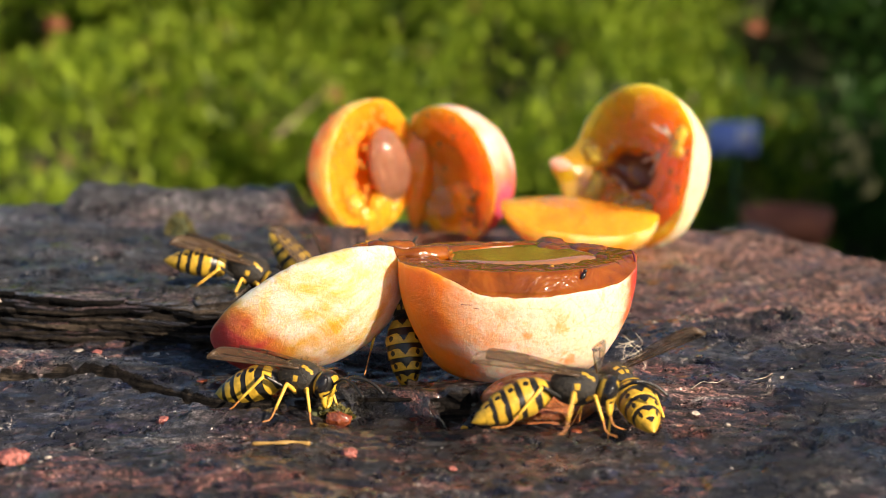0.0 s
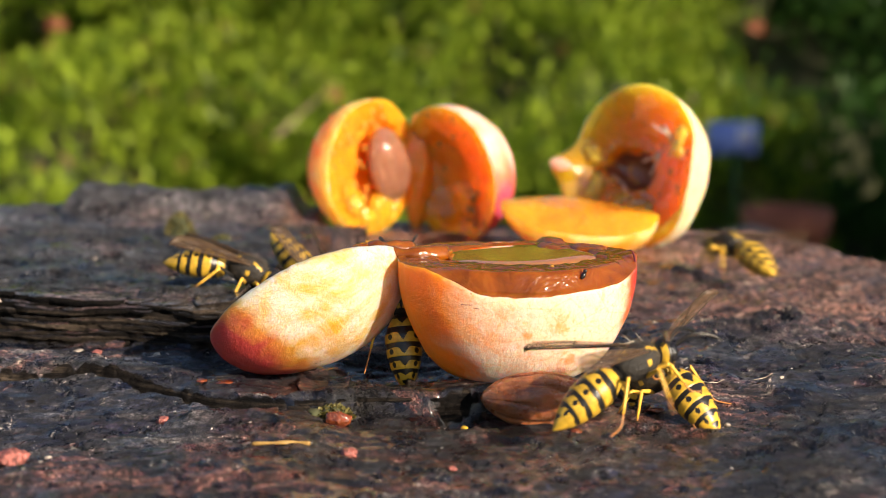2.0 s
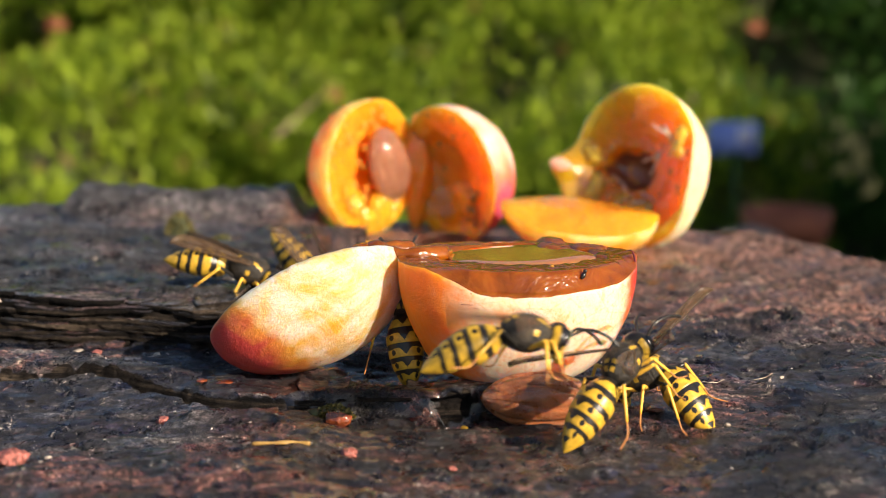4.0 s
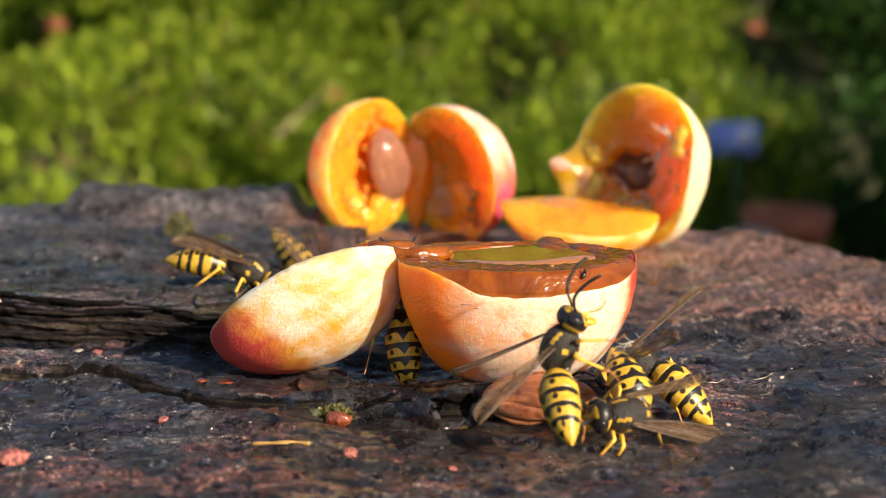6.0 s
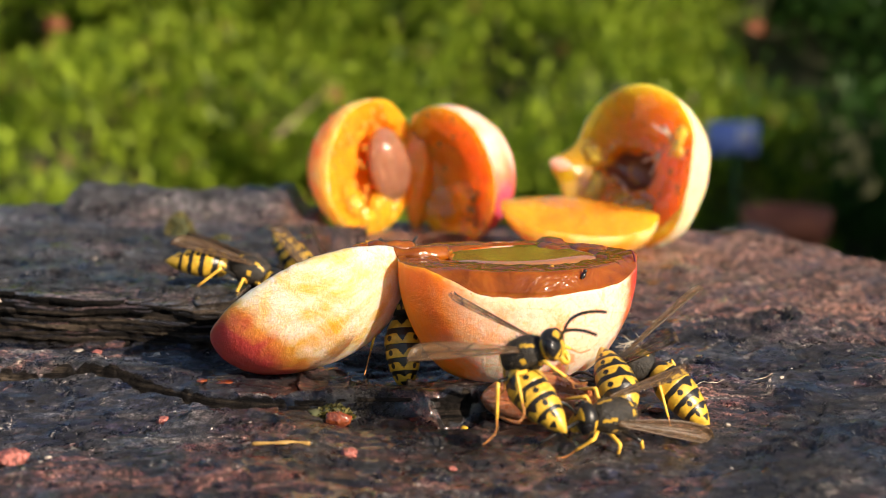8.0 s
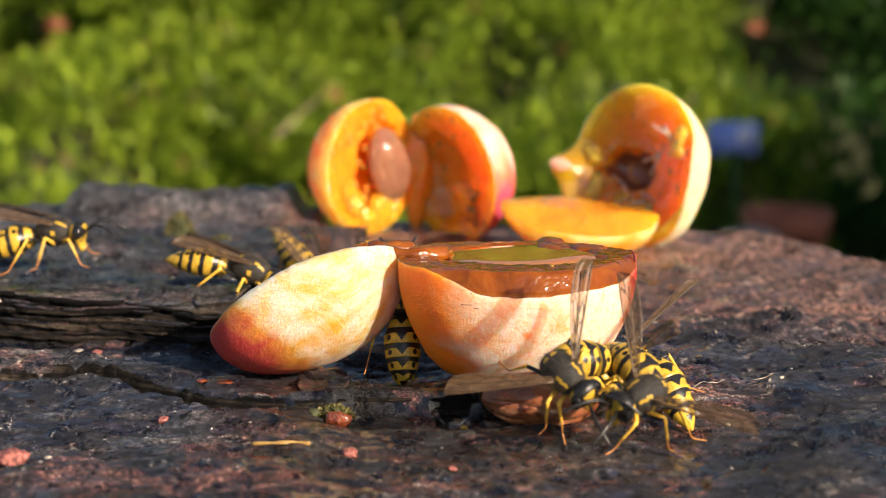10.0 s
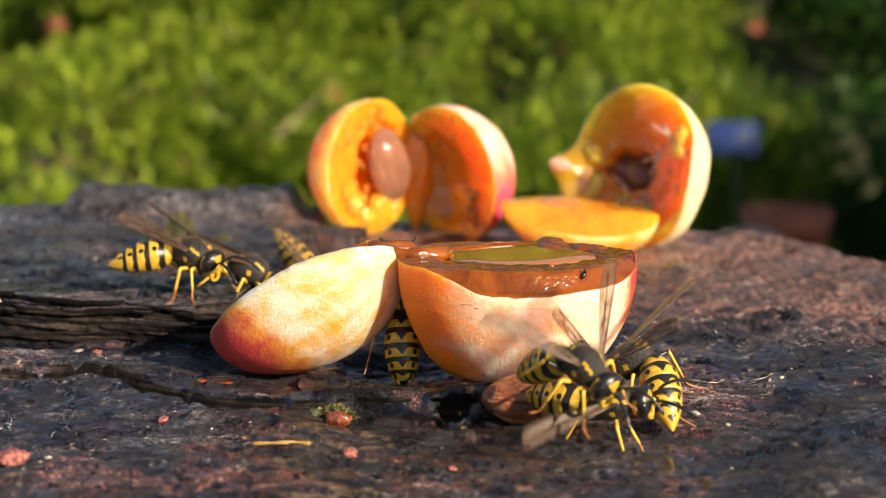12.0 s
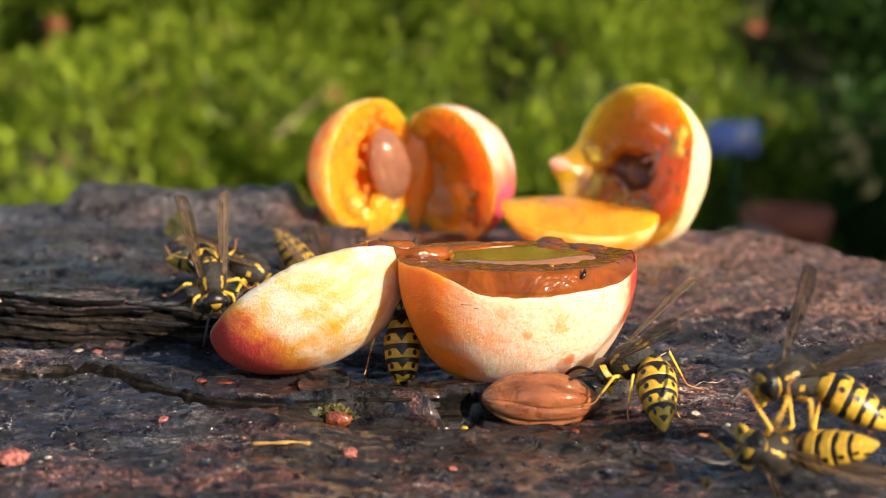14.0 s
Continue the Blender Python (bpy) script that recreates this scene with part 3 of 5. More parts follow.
loft(bm, pool)
part("juice", bm, JUICE, split, "clear amber juice pooled in the hollow", BOWL)
bm = bmesh.new()     # the string of pulp between the halves
bridge = smooth_path([(-12.5, 7.0, -0.4), (-15.0, 5.6, 0.0), (-17.4, 4.2, 0.5), (-15.4, 1.6, 0.2), (-12.4, 0.8, 0.2), (-8.6, 3.0, -0.3)], 9)
tube(bm, bridge, [1.0 + 0.22 * math.sin(i * 0.33) + 0.08 * math.sin(i * 0.9) for i in range(len(bridge))], 14)
part("pulp_bridge", bm, PULP, split, "string of brown pulp joining the halves", BOWL)
for k, (x, y, z, r) in enumerate(((-14.0, 2.2, -0.2, 2.0), (-17.6, 4.0, 0.6, 1.7), (4.6, 8.6, -0.1, 2.4), (8.6, 6.4, -0.2, 1.9), (-10.4, 3.0, 0.1, 1.7))):
    part("pulp_lump", lump(11 + k, r, 0.3, 4, (1.6, 0.9, 0.36)), PULP, split, m=BOWL @ at(x, y, z, 0, 0, 50 * k))
bm = bmesh.new()
tube(bm, smooth_path([(13.0, -3.6, -3.4), (13.5, -2.5, -1.6), (13.7, -1.4, -0.2), (13.4, -0.5, 0.9), (12.8, 0.5, 0.7)], 5), [0.05 + 0.08 * math.sin(math.pi * i / 20) for i in range(21)], 8)
part("skin_curl", bm, RED_SKIN, split, "curled red edge of torn skin", BOWL)

part("scar", lump(19, 1.0, 0.3, 3, (1.1, 0.28, 0.22)), RED_SKIN, split, "small dark nick in the skin", BOWL @ at(-5.4, -8.3, -6.6, 0, 14, -38))
rnd = random.Random(33)
for x, z in ((-4.2, -4.0), (-3.0, -3.4), (-5.4, -3.6), (-1.8, -5.2), (0.2, -5.8), (2.6, -4.6)):
    bm = bmesh.new()
    y = -11.2 * math.sqrt(max(0.05, 1 - (x / 14.1) ** 2 - (z / 14.9) ** 2)) - 0.15
    turn, size = rnd.uniform(-0.5, 0.1), rnd.uniform(0.7, 1.5)
    tube(bm, smooth_path([(-size, 0.1, -turn * size), (-0.3 * size, -0.1, 0.12), (0.4 * size, -0.1, 0.1), (size, 0.1, turn * size)], 4), 0.035, 5)
    part("hair", bm, RED_SKIN, split, "fine dark hair stuck to the bloom", BOWL @ at(x, y, z))

# the opened plum with its stone, behind
opened = thing("opened_plum", "yellow plum opened into two wet halves, brown stone still inside", "plum", at(0, 0, 0))
LEFT = axes((0.02, 0.02, 1), (0.80, -0.60, 0.06), (-12.1, 286.0, 12.5))
half_plum(opened, LEFT, 11.9, 12.0, 11.0, SKIN_YELLOW, FLESH, seed=8, dish=1.8, hollow=(0.0, -3.4, 8.6, 6.2, 3.2), wet=0.3,
          label="plum half with smooth yellow skin and a stone bed")
part("stone", stone_mesh(7.1, 4.0, 3.3, 3, STONE_PALE, 0.05), None, opened, "wet pinkish brown stone", LEFT @ at(0.3, -3.9, 0.2, 0, 0, 22))
RIGHT = axes((-0.22, 0.05, 1), (-0.78, -0.62, 0.02), (0.9, 287.0, 11.0))
half_plum(opened, RIGHT, 12.3, 12.4, 11.0, SKIN_PINK, FLESH_DEEP, seed=12, dish=1.8, hollow=(-0.5, 3.0, 8.6, 6.6, 4.2), wet=0.3,
          label="plum half with pink skin, hollow where the stone lay")
for k, (x, y, z, r) in enumerate(((-7.6, -3.4, -0.9, 2.4), (-9.0, 0.4, -0.6, 2.0), (-6.4, 3.6, -0.7, 1.7))):
    part("pulp_lump", lump(31 + k, r, 0.32, 4, (1.2, 1.0, 0.6)), LUMP, opened, m=LEFT @ at(x, y, z, 0, 0, 70 * k))
part("web", lump(47, 5.0, 0.16, 4, (0.55, 0.5, 2.0)), FLESH, opened, "web of flesh where the halves join", at(-4.7, 295.0, 10.4, 0, 0, 0))
part("pulp_ridge", lump(43, 3.4, 0.5, 4, (1.5, 0.8, 0.45)), FLESH_DEEP, opened, "ridge of torn flesh", RIGHT @ at(-6.2, -2.6, -1.6, 0, 0, 25))

# the hollowed plum, behind on the other side
hollowed = thing("hollowed_plum", "yellow plum torn open to a dark hollow, flap in front", "plum", at(0, 0, 0))
SHELL = axes((0.33, 0.22, 1), (-0.74, -0.60, 0.30), (31.5, 279.5, 14.2))


def shell_rim(t):
    """The torn rim: cut away below, drawn out to a point at the far side."""
    return (-5.5 * max(0, math.cos(t - 3.6)) ** 3 + 1.0 * max(0, math.cos(t - 0.3)) ** 2 + 3.4 * max(0, math.cos(t - 1.80)) ** 60
            + 1.4 * max(0, math.cos(t - 2.0)) ** 6 - 0.9 * max(0, math.cos(t - 1.40)) ** 30 - 0.5 * max(0, math.sin(5 * t)) * max(0, -math.sin(t)))


half_plum(hollowed, SHELL, 13.8, 14.0, 13.0, SKIN_SHELL, FLESH_DEEP, seed=17, dish=6.2, hollow=(-0.2, 4.2, 3.7, 5.2, 4.2), bed_material=CAVITY, rim=shell_rim, wet=0.34, wall=0.5,
          label="torn plum shell, pale skin, dark brown hollow")
FLAP = axes((1, 0.10, -0.10), (-0.05, -0.34, 0.93), (22.4, 269.0, 6.6))
half_plum(hollowed, FLAP, 13.2, 6.6, 6.6, SKIN_YELLOW, FLESH_DEEP, seed=21, dish=-1.0, rim=lambda t: 1.4 * abs(math.cos(t)) ** 6, wet=0.14, lean=(2.5, 0),
          label="flap of plum with a smooth orange face")
for k, (x, y, z, r) in enumerate(((5.8, -10.2, 0.7, 1.5), (3.4, -10.8, 0.9, 1.2), (-7.0, -1.0, -4.4, 2.6), (-7.4, 3.4, -4.0, 2.6), (-5.0, 8.6, -2.6, 2.4), (0.5, 10.6, -1.6, 2.0))):
    part("pulp_lump", lump(51 + k, r, 0.34, 4, (1.3, 0.9, 0.5)), LUMP, hollowed, m=SHELL @ at(x, y, z, 0, 0, 50 * k))
bm = bmesh.new()
fibres(bm, [(5.0, -9.0, 0.6), (4.4, -8.6, 0.4), (4.0, -9.4, 0.6), (3.2, -4.0, -2.6), (2.0, -3.6, -2.8), (2.6, -3.0, -3.0), (-4.2, -2.5, -3.0), (-5.0, 0.0, -3.4), (-5.4, -3.8, -2.6), (-4.4, 2.0, -3.6)], 5, 4.4, 0.24)
part("fibres", bm, FIBRE, hollowed, "pale strings of flesh", SHELL)
part("skin_scrap", lump(71, 2.2, 0.25, 3, (0.55, 0.9, 0.25)), SKIN_PINK, hollowed, "pinkish scrap of skin", SHELL @ at(-3.0, 12.6, 3.2, 55, 0, 20))

# beads of juice on the cut faces, which catch the sun
def beads(parent, m, seed, spots, high=0.9):
    rnd = random.Random(seed)
    for x, y, z, r in spots:
        bm = bmesh.new()
        bmesh.ops.create_icosphere(bm, subdivisions=2, radius=1)
        bmesh.ops.scale(bm, vec=(r * rnd.uniform(1.3, 1.9), r * rnd.uniform(1.2, 1.6), r * high), verts=bm.verts)
        part("juice_bead", bm, BEAD, parent, "", m @ at(x, y, z))


def sprinkle(parent, m, seed, count, a, b, dish):
    """Fine droplets over a cut face."""
    rnd = random.Random(seed)
    spots = []
    for _ in range(count):
        t, s = rnd.uniform(0, 2 * math.pi), 0.95 * rnd.random() ** 0.5
        spots.append((a * s * math.cos(t), b * s * math.sin(t), -dish * (1 - s * s) + 0.15, rnd.uniform(0.18, 0.46)))
    beads(parent, m, seed, spots, 0.8)


sprinkle(opened, LEFT, 21, 30, 11.9, 12.0, 1.8)
sprinkle(opened, RIGHT, 22, 16, 12.3, 12.4, 1.8)
sprinkle(hollowed, SHELL, 23, 24, 13.8, 14.0, 6.2)
beads(opened, LEFT, 1, ((-9.0, -1.0, -0.3, 0.9), (-9.4, 1.2, -0.1, 0.7), (-8.6, -3.4, -0.4, 0.8), (-6.4, 5.6, -0.2, 0.5), (-3.2, 7.4, 0.0, 0.4), (-5.0, 6.6, 0.0, 0.45), (-7.6, 3.6, -0.3, 0.5), (4.6, 5.4, -0.4, 0.35), (7.4, 2.2, -0.3, 0.35), (8.6, -2.6, -0.1, 0.4)), 0.55)
beads(opened, RIGHT, 2, ((-6.4, -4.2, 0.2, 0.5), (-8.0, -3.0, 0.0, 0.45), (-4.6, -5.4, 0.0, 0.4), (6.6, -3.4, -0.2, 0.35), (5.6, 1.2, -0.6, 0.35)))
beads(hollowed, SHELL, 3, ((5.4, -7.0, -0.8, 0.6), (6.6, -5.2, -1.0, 0.45), (3.0, -8.2, -0.6, 0.5), (-5.6, -1.0, -2.0, 0.5), (-3.4, 4.2, -2.2, 0.6), (-6.0, 4.6, -2.4, 0.45), (2.4, 6.4, -1.4, 0.5), (0.0, -9.0, -1.0, 0.4)))
beads(split, BOWL, 4, ((-15.8, 1.2, 1.0, 0.4), (-17.8, 3.6, 1.2, 0.3), (3.6, -6.4, 0.25, 0.2)))

# the loose stone in front of the bowl
loose = tagged(new("plum_stone", stone_mesh(6.9, 2.9, 3.35, 1, STONE)), "wet reddish brown plum stone, furrowed, lying on slate", "plum stone")
loose.matrix_basis = axes((1, 0.06, -0.06), (0.05, -0.25, 1), (11.1, 182.2, -0.55))


# ---- wasps ----
def abdomen_mesh():
    """Six overlapping rings, yellow with black bands, points and spots; it hangs from the waist along -x."""
    length, rings, black = 9.7, [], {}
    n, k = 170, 96
    joints = (0.0, 0.20, 0.40, 0.57, 0.72, 0.85, 1.0)
    for i in range(n + 1):
        s = i / n
        r = 2.24 * (min(1, s / 0.30) ** 0.45) * (1 if s < 0.36 else max(0.0, 1 - ((s - 0.36) / 0.64) ** 2.1) ** 0.85)
        seg = max(q for q in range(6) if s >= joints[q] - 1e-9)
        u = (s - joints[seg]) / (joints[seg + 1] - joints[seg])
        r = max(0.28 if s < 0.03 else 0.03, r * (0.965 + 0.05 * u ** 0.7))
        ring = []
        for j in range(k):
            t = 2 * math.pi * j / k          # 0: the back
            y, z = r * math.sin(t), r * 0.93 * math.cos(t)
            ring.append((-length * s, y, z - 1.1 * s * s + 0.2 * s))
            d = min(t, 2 * math.pi - t)
            band = 0.37 + 0.04 * math.cos(6 * t)
            band += 0.42 * max(0, 1 - d / 0.30) if seg not in (4,) else 0.2 * max(0, 1 - d / 0.3)
            band += 0.10 * max(0, 1 - abs(d - 1.75) / 0.35)
            dark = u < band and seg < 5
            spot = seg in (1, 2, 3, 4) and ((d - 0.78) * 2.2) ** 2 + ((u - 0.62) * (joints[seg + 1] - joints[seg]) * length) ** 2 < 0.34 ** 2
            if seg == 0:
                dark = u < 0.45 + 0.35 * max(0, 1 - d / 0.45)
            if seg == 5:
                dark = u < 0.42 and d < 0.5 and u < 0.42 * (1 - d / 0.5) + 0.1
            black[i, j] = dark or spot
        rings.append(ring)
    bm = bmesh.new()
    loft(bm, rings, index=lambda i, j: 0 if black[i, j] else 1)
    return mesh_of("abdomen", bm, BLACK, YELLOW)


def oval(bm, centre, radii, marks=None, u=28, v=20, shape=1.0):
    rings = []
    for i in range(1, v):
        p = math.pi * i / v
        rings.append([(centre[0] + radii[0] * math.cos(p), centre[1] + radii[1] * math.sin(p) ** shape * math.sin(2 * math.pi * j / u),
                       centre[2] + radii[2] * math.sin(p) ** shape * math.cos(2 * math.pi * j / u)) for j in range(u)])
    loft(bm, rings, index=(lambda i, j: marks(math.cos(math.pi * (i + 1.5) / v), 2 * math.pi * (j + 0.5) / u)) if marks else None)


def thorax_mesh():
    def marks(c, t):
        d = min(t, 2 * math.pi - t)
        if 0.28 < c < 0.80 and abs(d - (0.62 + 0.5 * (c - 0.28))) < 0.12:
            return 1                                   # collar stripes
        if -0.68 < c < -0.48 and 0.12 < d < 0.55 or -0.90 < c < -0.76 and 0.15 < d < 0.6:
            return 1                                   # spots on the back
        if 0.05 < c < 0.30 and 1.35 < d < 1.65:
            return 1
        return 0
    bm = bmesh.new()
    oval(bm, (0, 0, 0), (2.75, 1.95, 2.05), marks, 56, 44, 0.85)
    return mesh_of("thorax", bm, THORAX_BLACK, YELLOW)


def fuzz_mesh():
    rnd, bm = random.Random(4), bmesh.new()
    for _ in range(800):
        p, t = math.acos(rnd.uniform(-0.9, 0.95)), rnd.uniform(-1.9, 1.9)
        q = Vector((math.cos(p), math.sin(p) * math.sin(t), math.sin(p) * math.cos(t)))
        root = Vector((q.x * 2.7, q.y * 1.9, q.z * 2.0))
        way = (q + Vector((rnd.uniform(-.4, .4), rnd.uniform(-.4, .4), rnd.uniform(-.4, .4)))).normalized() * rnd.uniform(0.4, 0.95)
        side = way.cross(Vector((rnd.random(), rnd.random(), rnd.random()))).normalized() * 0.012
        up = way.cross(side).normalized() * 0.012
        a = [bm.verts.new(root + side), bm.verts.new(root - side * 0.5 + up), bm.verts.new(root - side * 0.5 - up)]
        tip = bm.verts.new(root + way)
        for e in range(3):
            bm.faces.new((a[e], a[(e + 1) % 3], tip))
    return mesh_of("fuzz", bm, FUZZ)


def head_mesh():
    def marks(c, t):
        d = min(t, 2 * math.pi - t)                    # 0: the crown
        if c > 0.30 and d > 1.9:
            return 0 if c > 0.55 and abs(d - 2.35) < 0.12 else 1                                   # face plate
        if c > 0.62 and d < 0.55:
            return 1                                   # brow
        if -0.75 < c < -0.25 and 0.7 < d < 2.6:
            return 1                                   # cheeks behind the eyes
        return 0
    bm = bmesh.new()
    oval(bm, (0, 0, 0), (1.15, 1.85, 1.75), marks, 48, 32, 0.8)
    return mesh_of("head", bm, BLACK, YELLOW)


def eye_mesh():
    bm = bmesh.new()
    oval(bm, (0, 0, 0), (0.62, 0.55, 1.05))
    return mesh_of("eye", bm, EYE_BLACK)


def jaw_mesh():
    bm = bmesh.new()
    path = smooth_path([(0, 0, 0), (0.15, 0.05, -0.5), (0.3, -0.2, -1.0), (0.3, -0.55, -1.2)], 4)
    tube(bm, path, [0.42 - 0.3 * i / len(path) for i in range(len(path))], 10)
    return mesh_of("mandible", bm, YELLOW)


def antenna_mesh(side):
    bm = bmesh.new()
    path = smooth_path([(0, 0, 0), (0.7, 0.35 * side, 0.75), (1.5, 0.75 * side, 1.45), (2.6, 1.2 * side, 1.65), (4.0, 1.6 * side, 1.4), (5.2, 1.9 * side, 0.8)], 5)
    tube(bm, path, [0.13 + 0.06 * min(1, i / 10) for i in range(len(path))], 8)
    return mesh_of("antenna", bm, BLACK)


def wing_mesh(side):
    """A wing folded lengthwise at rest: a narrow smoky blade with a stiff front edge, pointing along -x."""
    rings = []
    n = 30
    for i in range(n + 1):
        s = i / n
        w = 0.45 + 1.6 * math.sin(math.pi * min(1, s * 0.62 + 0.02)) ** 1.2 if s < 0.86 else (0.45 + 1.6 * math.sin(math.pi * 0.553) ** 1.2) * max(0.02, 1 - ((s - 0.86) / 0.14) ** 2) ** 0.5
        x = -11.6 * s
        row = []
        for q in range(6):
            y = side * (0.35 - w * q / 5)
            row.append((x, y, 0.22 * math.sin(q * 1.6) * (0.3 + s) + 0.05))
        rings.append(row + [(p[0], p[1], p[2] - 0.035) for p in reversed(row)])
    bm = bmesh.new()
    loft(bm, rings, index=lambda i, j: 0)
    tube(bm, [(-11.3 * i / 10, side * (0.38 - 0.10 * (i / 10) ** 4), 0.08) for i in range(11)], [0.13 - 0.008 * i for i in range(11)], 6, 1)
    for a, b in ((0.10, 0.55), (0.25, 0.35)):
        tube(bm, [(-11.0 * i / 10, side * (0.3 - (a + b * (i / 10)) * 1.7), 0.10) for i in range(1, 10)], 0.045, 5, 1)
    return mesh_of("wing", bm, WING, VEIN)


LEGS = {   # the hip, then femur, tibia and foot of each leg, from the hip, for the side +y
    "front": ((1.5, 0.95, -1.2), [(0, 0, 0), (1.0, 1.5, 0.5)], [(1.0, 1.5, 0.5), (2.0, 2.0, -1.9)], [(2.0, 2.0, -1.9), (2.5, 2.3, -3.0), (3.6, 2.6, -3.4)]),
    "middle": ((0.2, 1.1, -1.5), [(0, 0, 0), (0.2, 2.3, 1.1)], [(0.2, 2.3, 1.1), (-0.1, 3.6, -1.7)], [(-0.1, 3.6, -1.7), (-0.3, 4.1, -2.8), (-0.7, 5.0, -3.1)]),
    "hind": ((-1.2, 1.0, -1.3), [(0, 0, 0), (-1.9, 1.8, 1.2)], [(-1.9, 1.8, 1.2), (-4.1, 2.9, -1.9)], [(-4.1, 2.9, -1.9), (-5.0, 3.3, -3.0), (-6.8, 3.8, -3.3)]),
}


def limb_mesh(name, points, side, radii, material):
    bm = bmesh.new()
    path = smooth_path([(p[0], p[1] * side, p[2]) for p in points], 5)
    tube(bm, path, [radii[0] + (radii[1] - radii[0]) * i / (len(path) - 1) for i in range(len(path))], 8)
    return mesh_of(name, bm, material)


WAIST = at(-2.2, 0, -0.3)
PIECES = {"abdomen": abdomen_mesh(), "thorax": thorax_mesh(), "fuzz": fuzz_mesh(), "head": head_mesh(), "eye": eye_mesh(), "jaw": jaw_mesh()}
for s in (1, -1):
    PIECES["antenna", s], PIECES["wing", s] = antenna_mesh(s), wing_mesh(s)
    for kind, (hip, femur, tibia, tarsus) in LEGS.items():
        PIECES[kind, s] = (limb_mesh("leg", femur, s, (0.30, 0.21), BLACK if kind == "hind" else LEG_YELLOW), limb_mesh("tibia", tibia, s, (0.21, 0.15), LEG_YELLOW),
                           limb_mesh("tarsus", tarsus, s, (0.11, 0.07), TARSUS))


def wing_pose(side, spread, lift, twist=38):
    """The wing's pose on its wasp: spread out from the body and lifted, in degrees."""
    return at(0.6, 1.35 * side, 1.45) @ pose(0, 0, 0, 0, 0, -side * spread) @ pose(0, 0, 0, 0, lift, 0) @ pose(0, 0, 0, -side * twist, 0, 0)


def leg_pose(kind, side, swing=0, lift=0, dip=0):
    hip = LEGS[kind][0]
    return at(hip[0], hip[1] * side, hip[2]) @ pose(0, 0, 0, 0, dip, 0) @ pose(0, 0, 0, side * lift, 0, side * swing)


def wasp(label, m, abdomen=(0, 0, 0), spread=(14, 14), lift=8, head=(0, 0, 0), legs=(0, 0), antenna=(0, 0)):
    """A wasp about 15 mm long. Returns its thing and its moving parts. The origin lies in the thorax; x points ahead."""
    w = thing("wasp", label, "wasp", m, group="wasps at the plums")
    moving = {}
    part("thorax", PIECES["thorax"], None, w, "black thorax with yellow marks")
    part("fuzz", PIECES["fuzz"], None, w, "short pale hairs")
    moving["abdomen"] = part("abdomen", PIECES["abdomen"], None, w, "yellow abdomen with black bands", WAIST @ pose(0, 0, 0, *abdomen))
    h = moving["head"] = part("head", PIECES["head"], None, w, "black and yellow head", at(3.45, 0, -0.25) @ pose(0, 0, 0, *head) @ pose(0, 0, 0, 0, 12, 0))
    for s in (1, -1):
        part("eye", PIECES["eye"], None, h, "glossy black eye", at(0.30, 1.38 * s, 0.25, 12 * s, 0, 0))
        part("antenna", PIECES["antenna", s], None, h, "black antenna", at(0.95, 0.4 * s, 0.25, 0, antenna[0], antenna[1] * s))
        part("mandible", PIECES["jaw"], None, h, "yellow mandible", at(0.55, 0.55 * s, -1.25) @ Matrix.Diagonal((1, s, 1, 1)))
        moving["wing", s] = part("wing", PIECES["wing", s], None, w, "smoky brown folded wing", wing_pose(s, spread[0 if s > 0 else 1], lift))
        for kind in LEGS:
            leg = moving[kind, s] = part("leg", PIECES[kind, s][0], None, w, "jointed yellow leg", leg_pose(kind, s, *legs))
            part("tibia", PIECES[kind, s][1], None, leg)
            part("tarsus", PIECES[kind, s][2], None, leg, "orange foot")
    return w, moving


# ---- small things on the slab ----
def on_slab(x, y, lift=0.0, rz=0, tilt=0):
    return at(x, y, ground_z(x, y) + lift, tilt, 0, rz)


def crumb(name, label, category, x, y, size, material, seed, squash=(1, 0.9, 0.55), rz=0):
    ob = new(name, mesh_of(name, lump(seed, size, 0.38, 3, squash), material))
    ob.matrix_basis = on_slab(x, y, size * 0.35, rz)
    return tagged(ob, label, category, group="crumbs on the slab")


for k, (x, y, size) in enumerate(((-31.6, 180.6, 0.85), (-45.3, 167.5, 1.75), (-10.0, 169.3, 0.95), (-43.9, 204.2, 0.7), (1.0, 166.5, 0.5))):
    crumb("fruit_crumb", "red crumb of fruit flesh on slate", "crumb", x, y, size, CRUMB_RED, 60 + k, rz=40 * k)
for k, (x, y, size) in enumerate(((-41.8, 168.2, 0.42), (-42.2, 163.0, 0.38), (-47.0, 208.3, 0.6), (-46.3, 202.8, 0.45), (-36.2, 203.2, 0.5), (-56.6, 219.0, 0.7), (-59.5, 216.2, 0.5), (28.4, 180.0, 0.55), (31.4, 176.0, 0.35), (39.8, 188.7, 0.35))):
    crumb("pale_crumb", "small pale crumb on dark slate", "crumb", x, y, size, CRUMB_PALE, 80 + k, rz=70 * k)
for k, (x, y, size) in enumerate(((-25.6, 188.2, 0.75), (-28.4, 188.0, 0.6), (24.0, 180.6, 0.9), (14.8, 177.4, 0.6))):
    crumb("juice_drop", "dark glossy drop of plum juice", "drop", x, y, size, AMBER, 100 + k, (1.2, 1, 0.4))


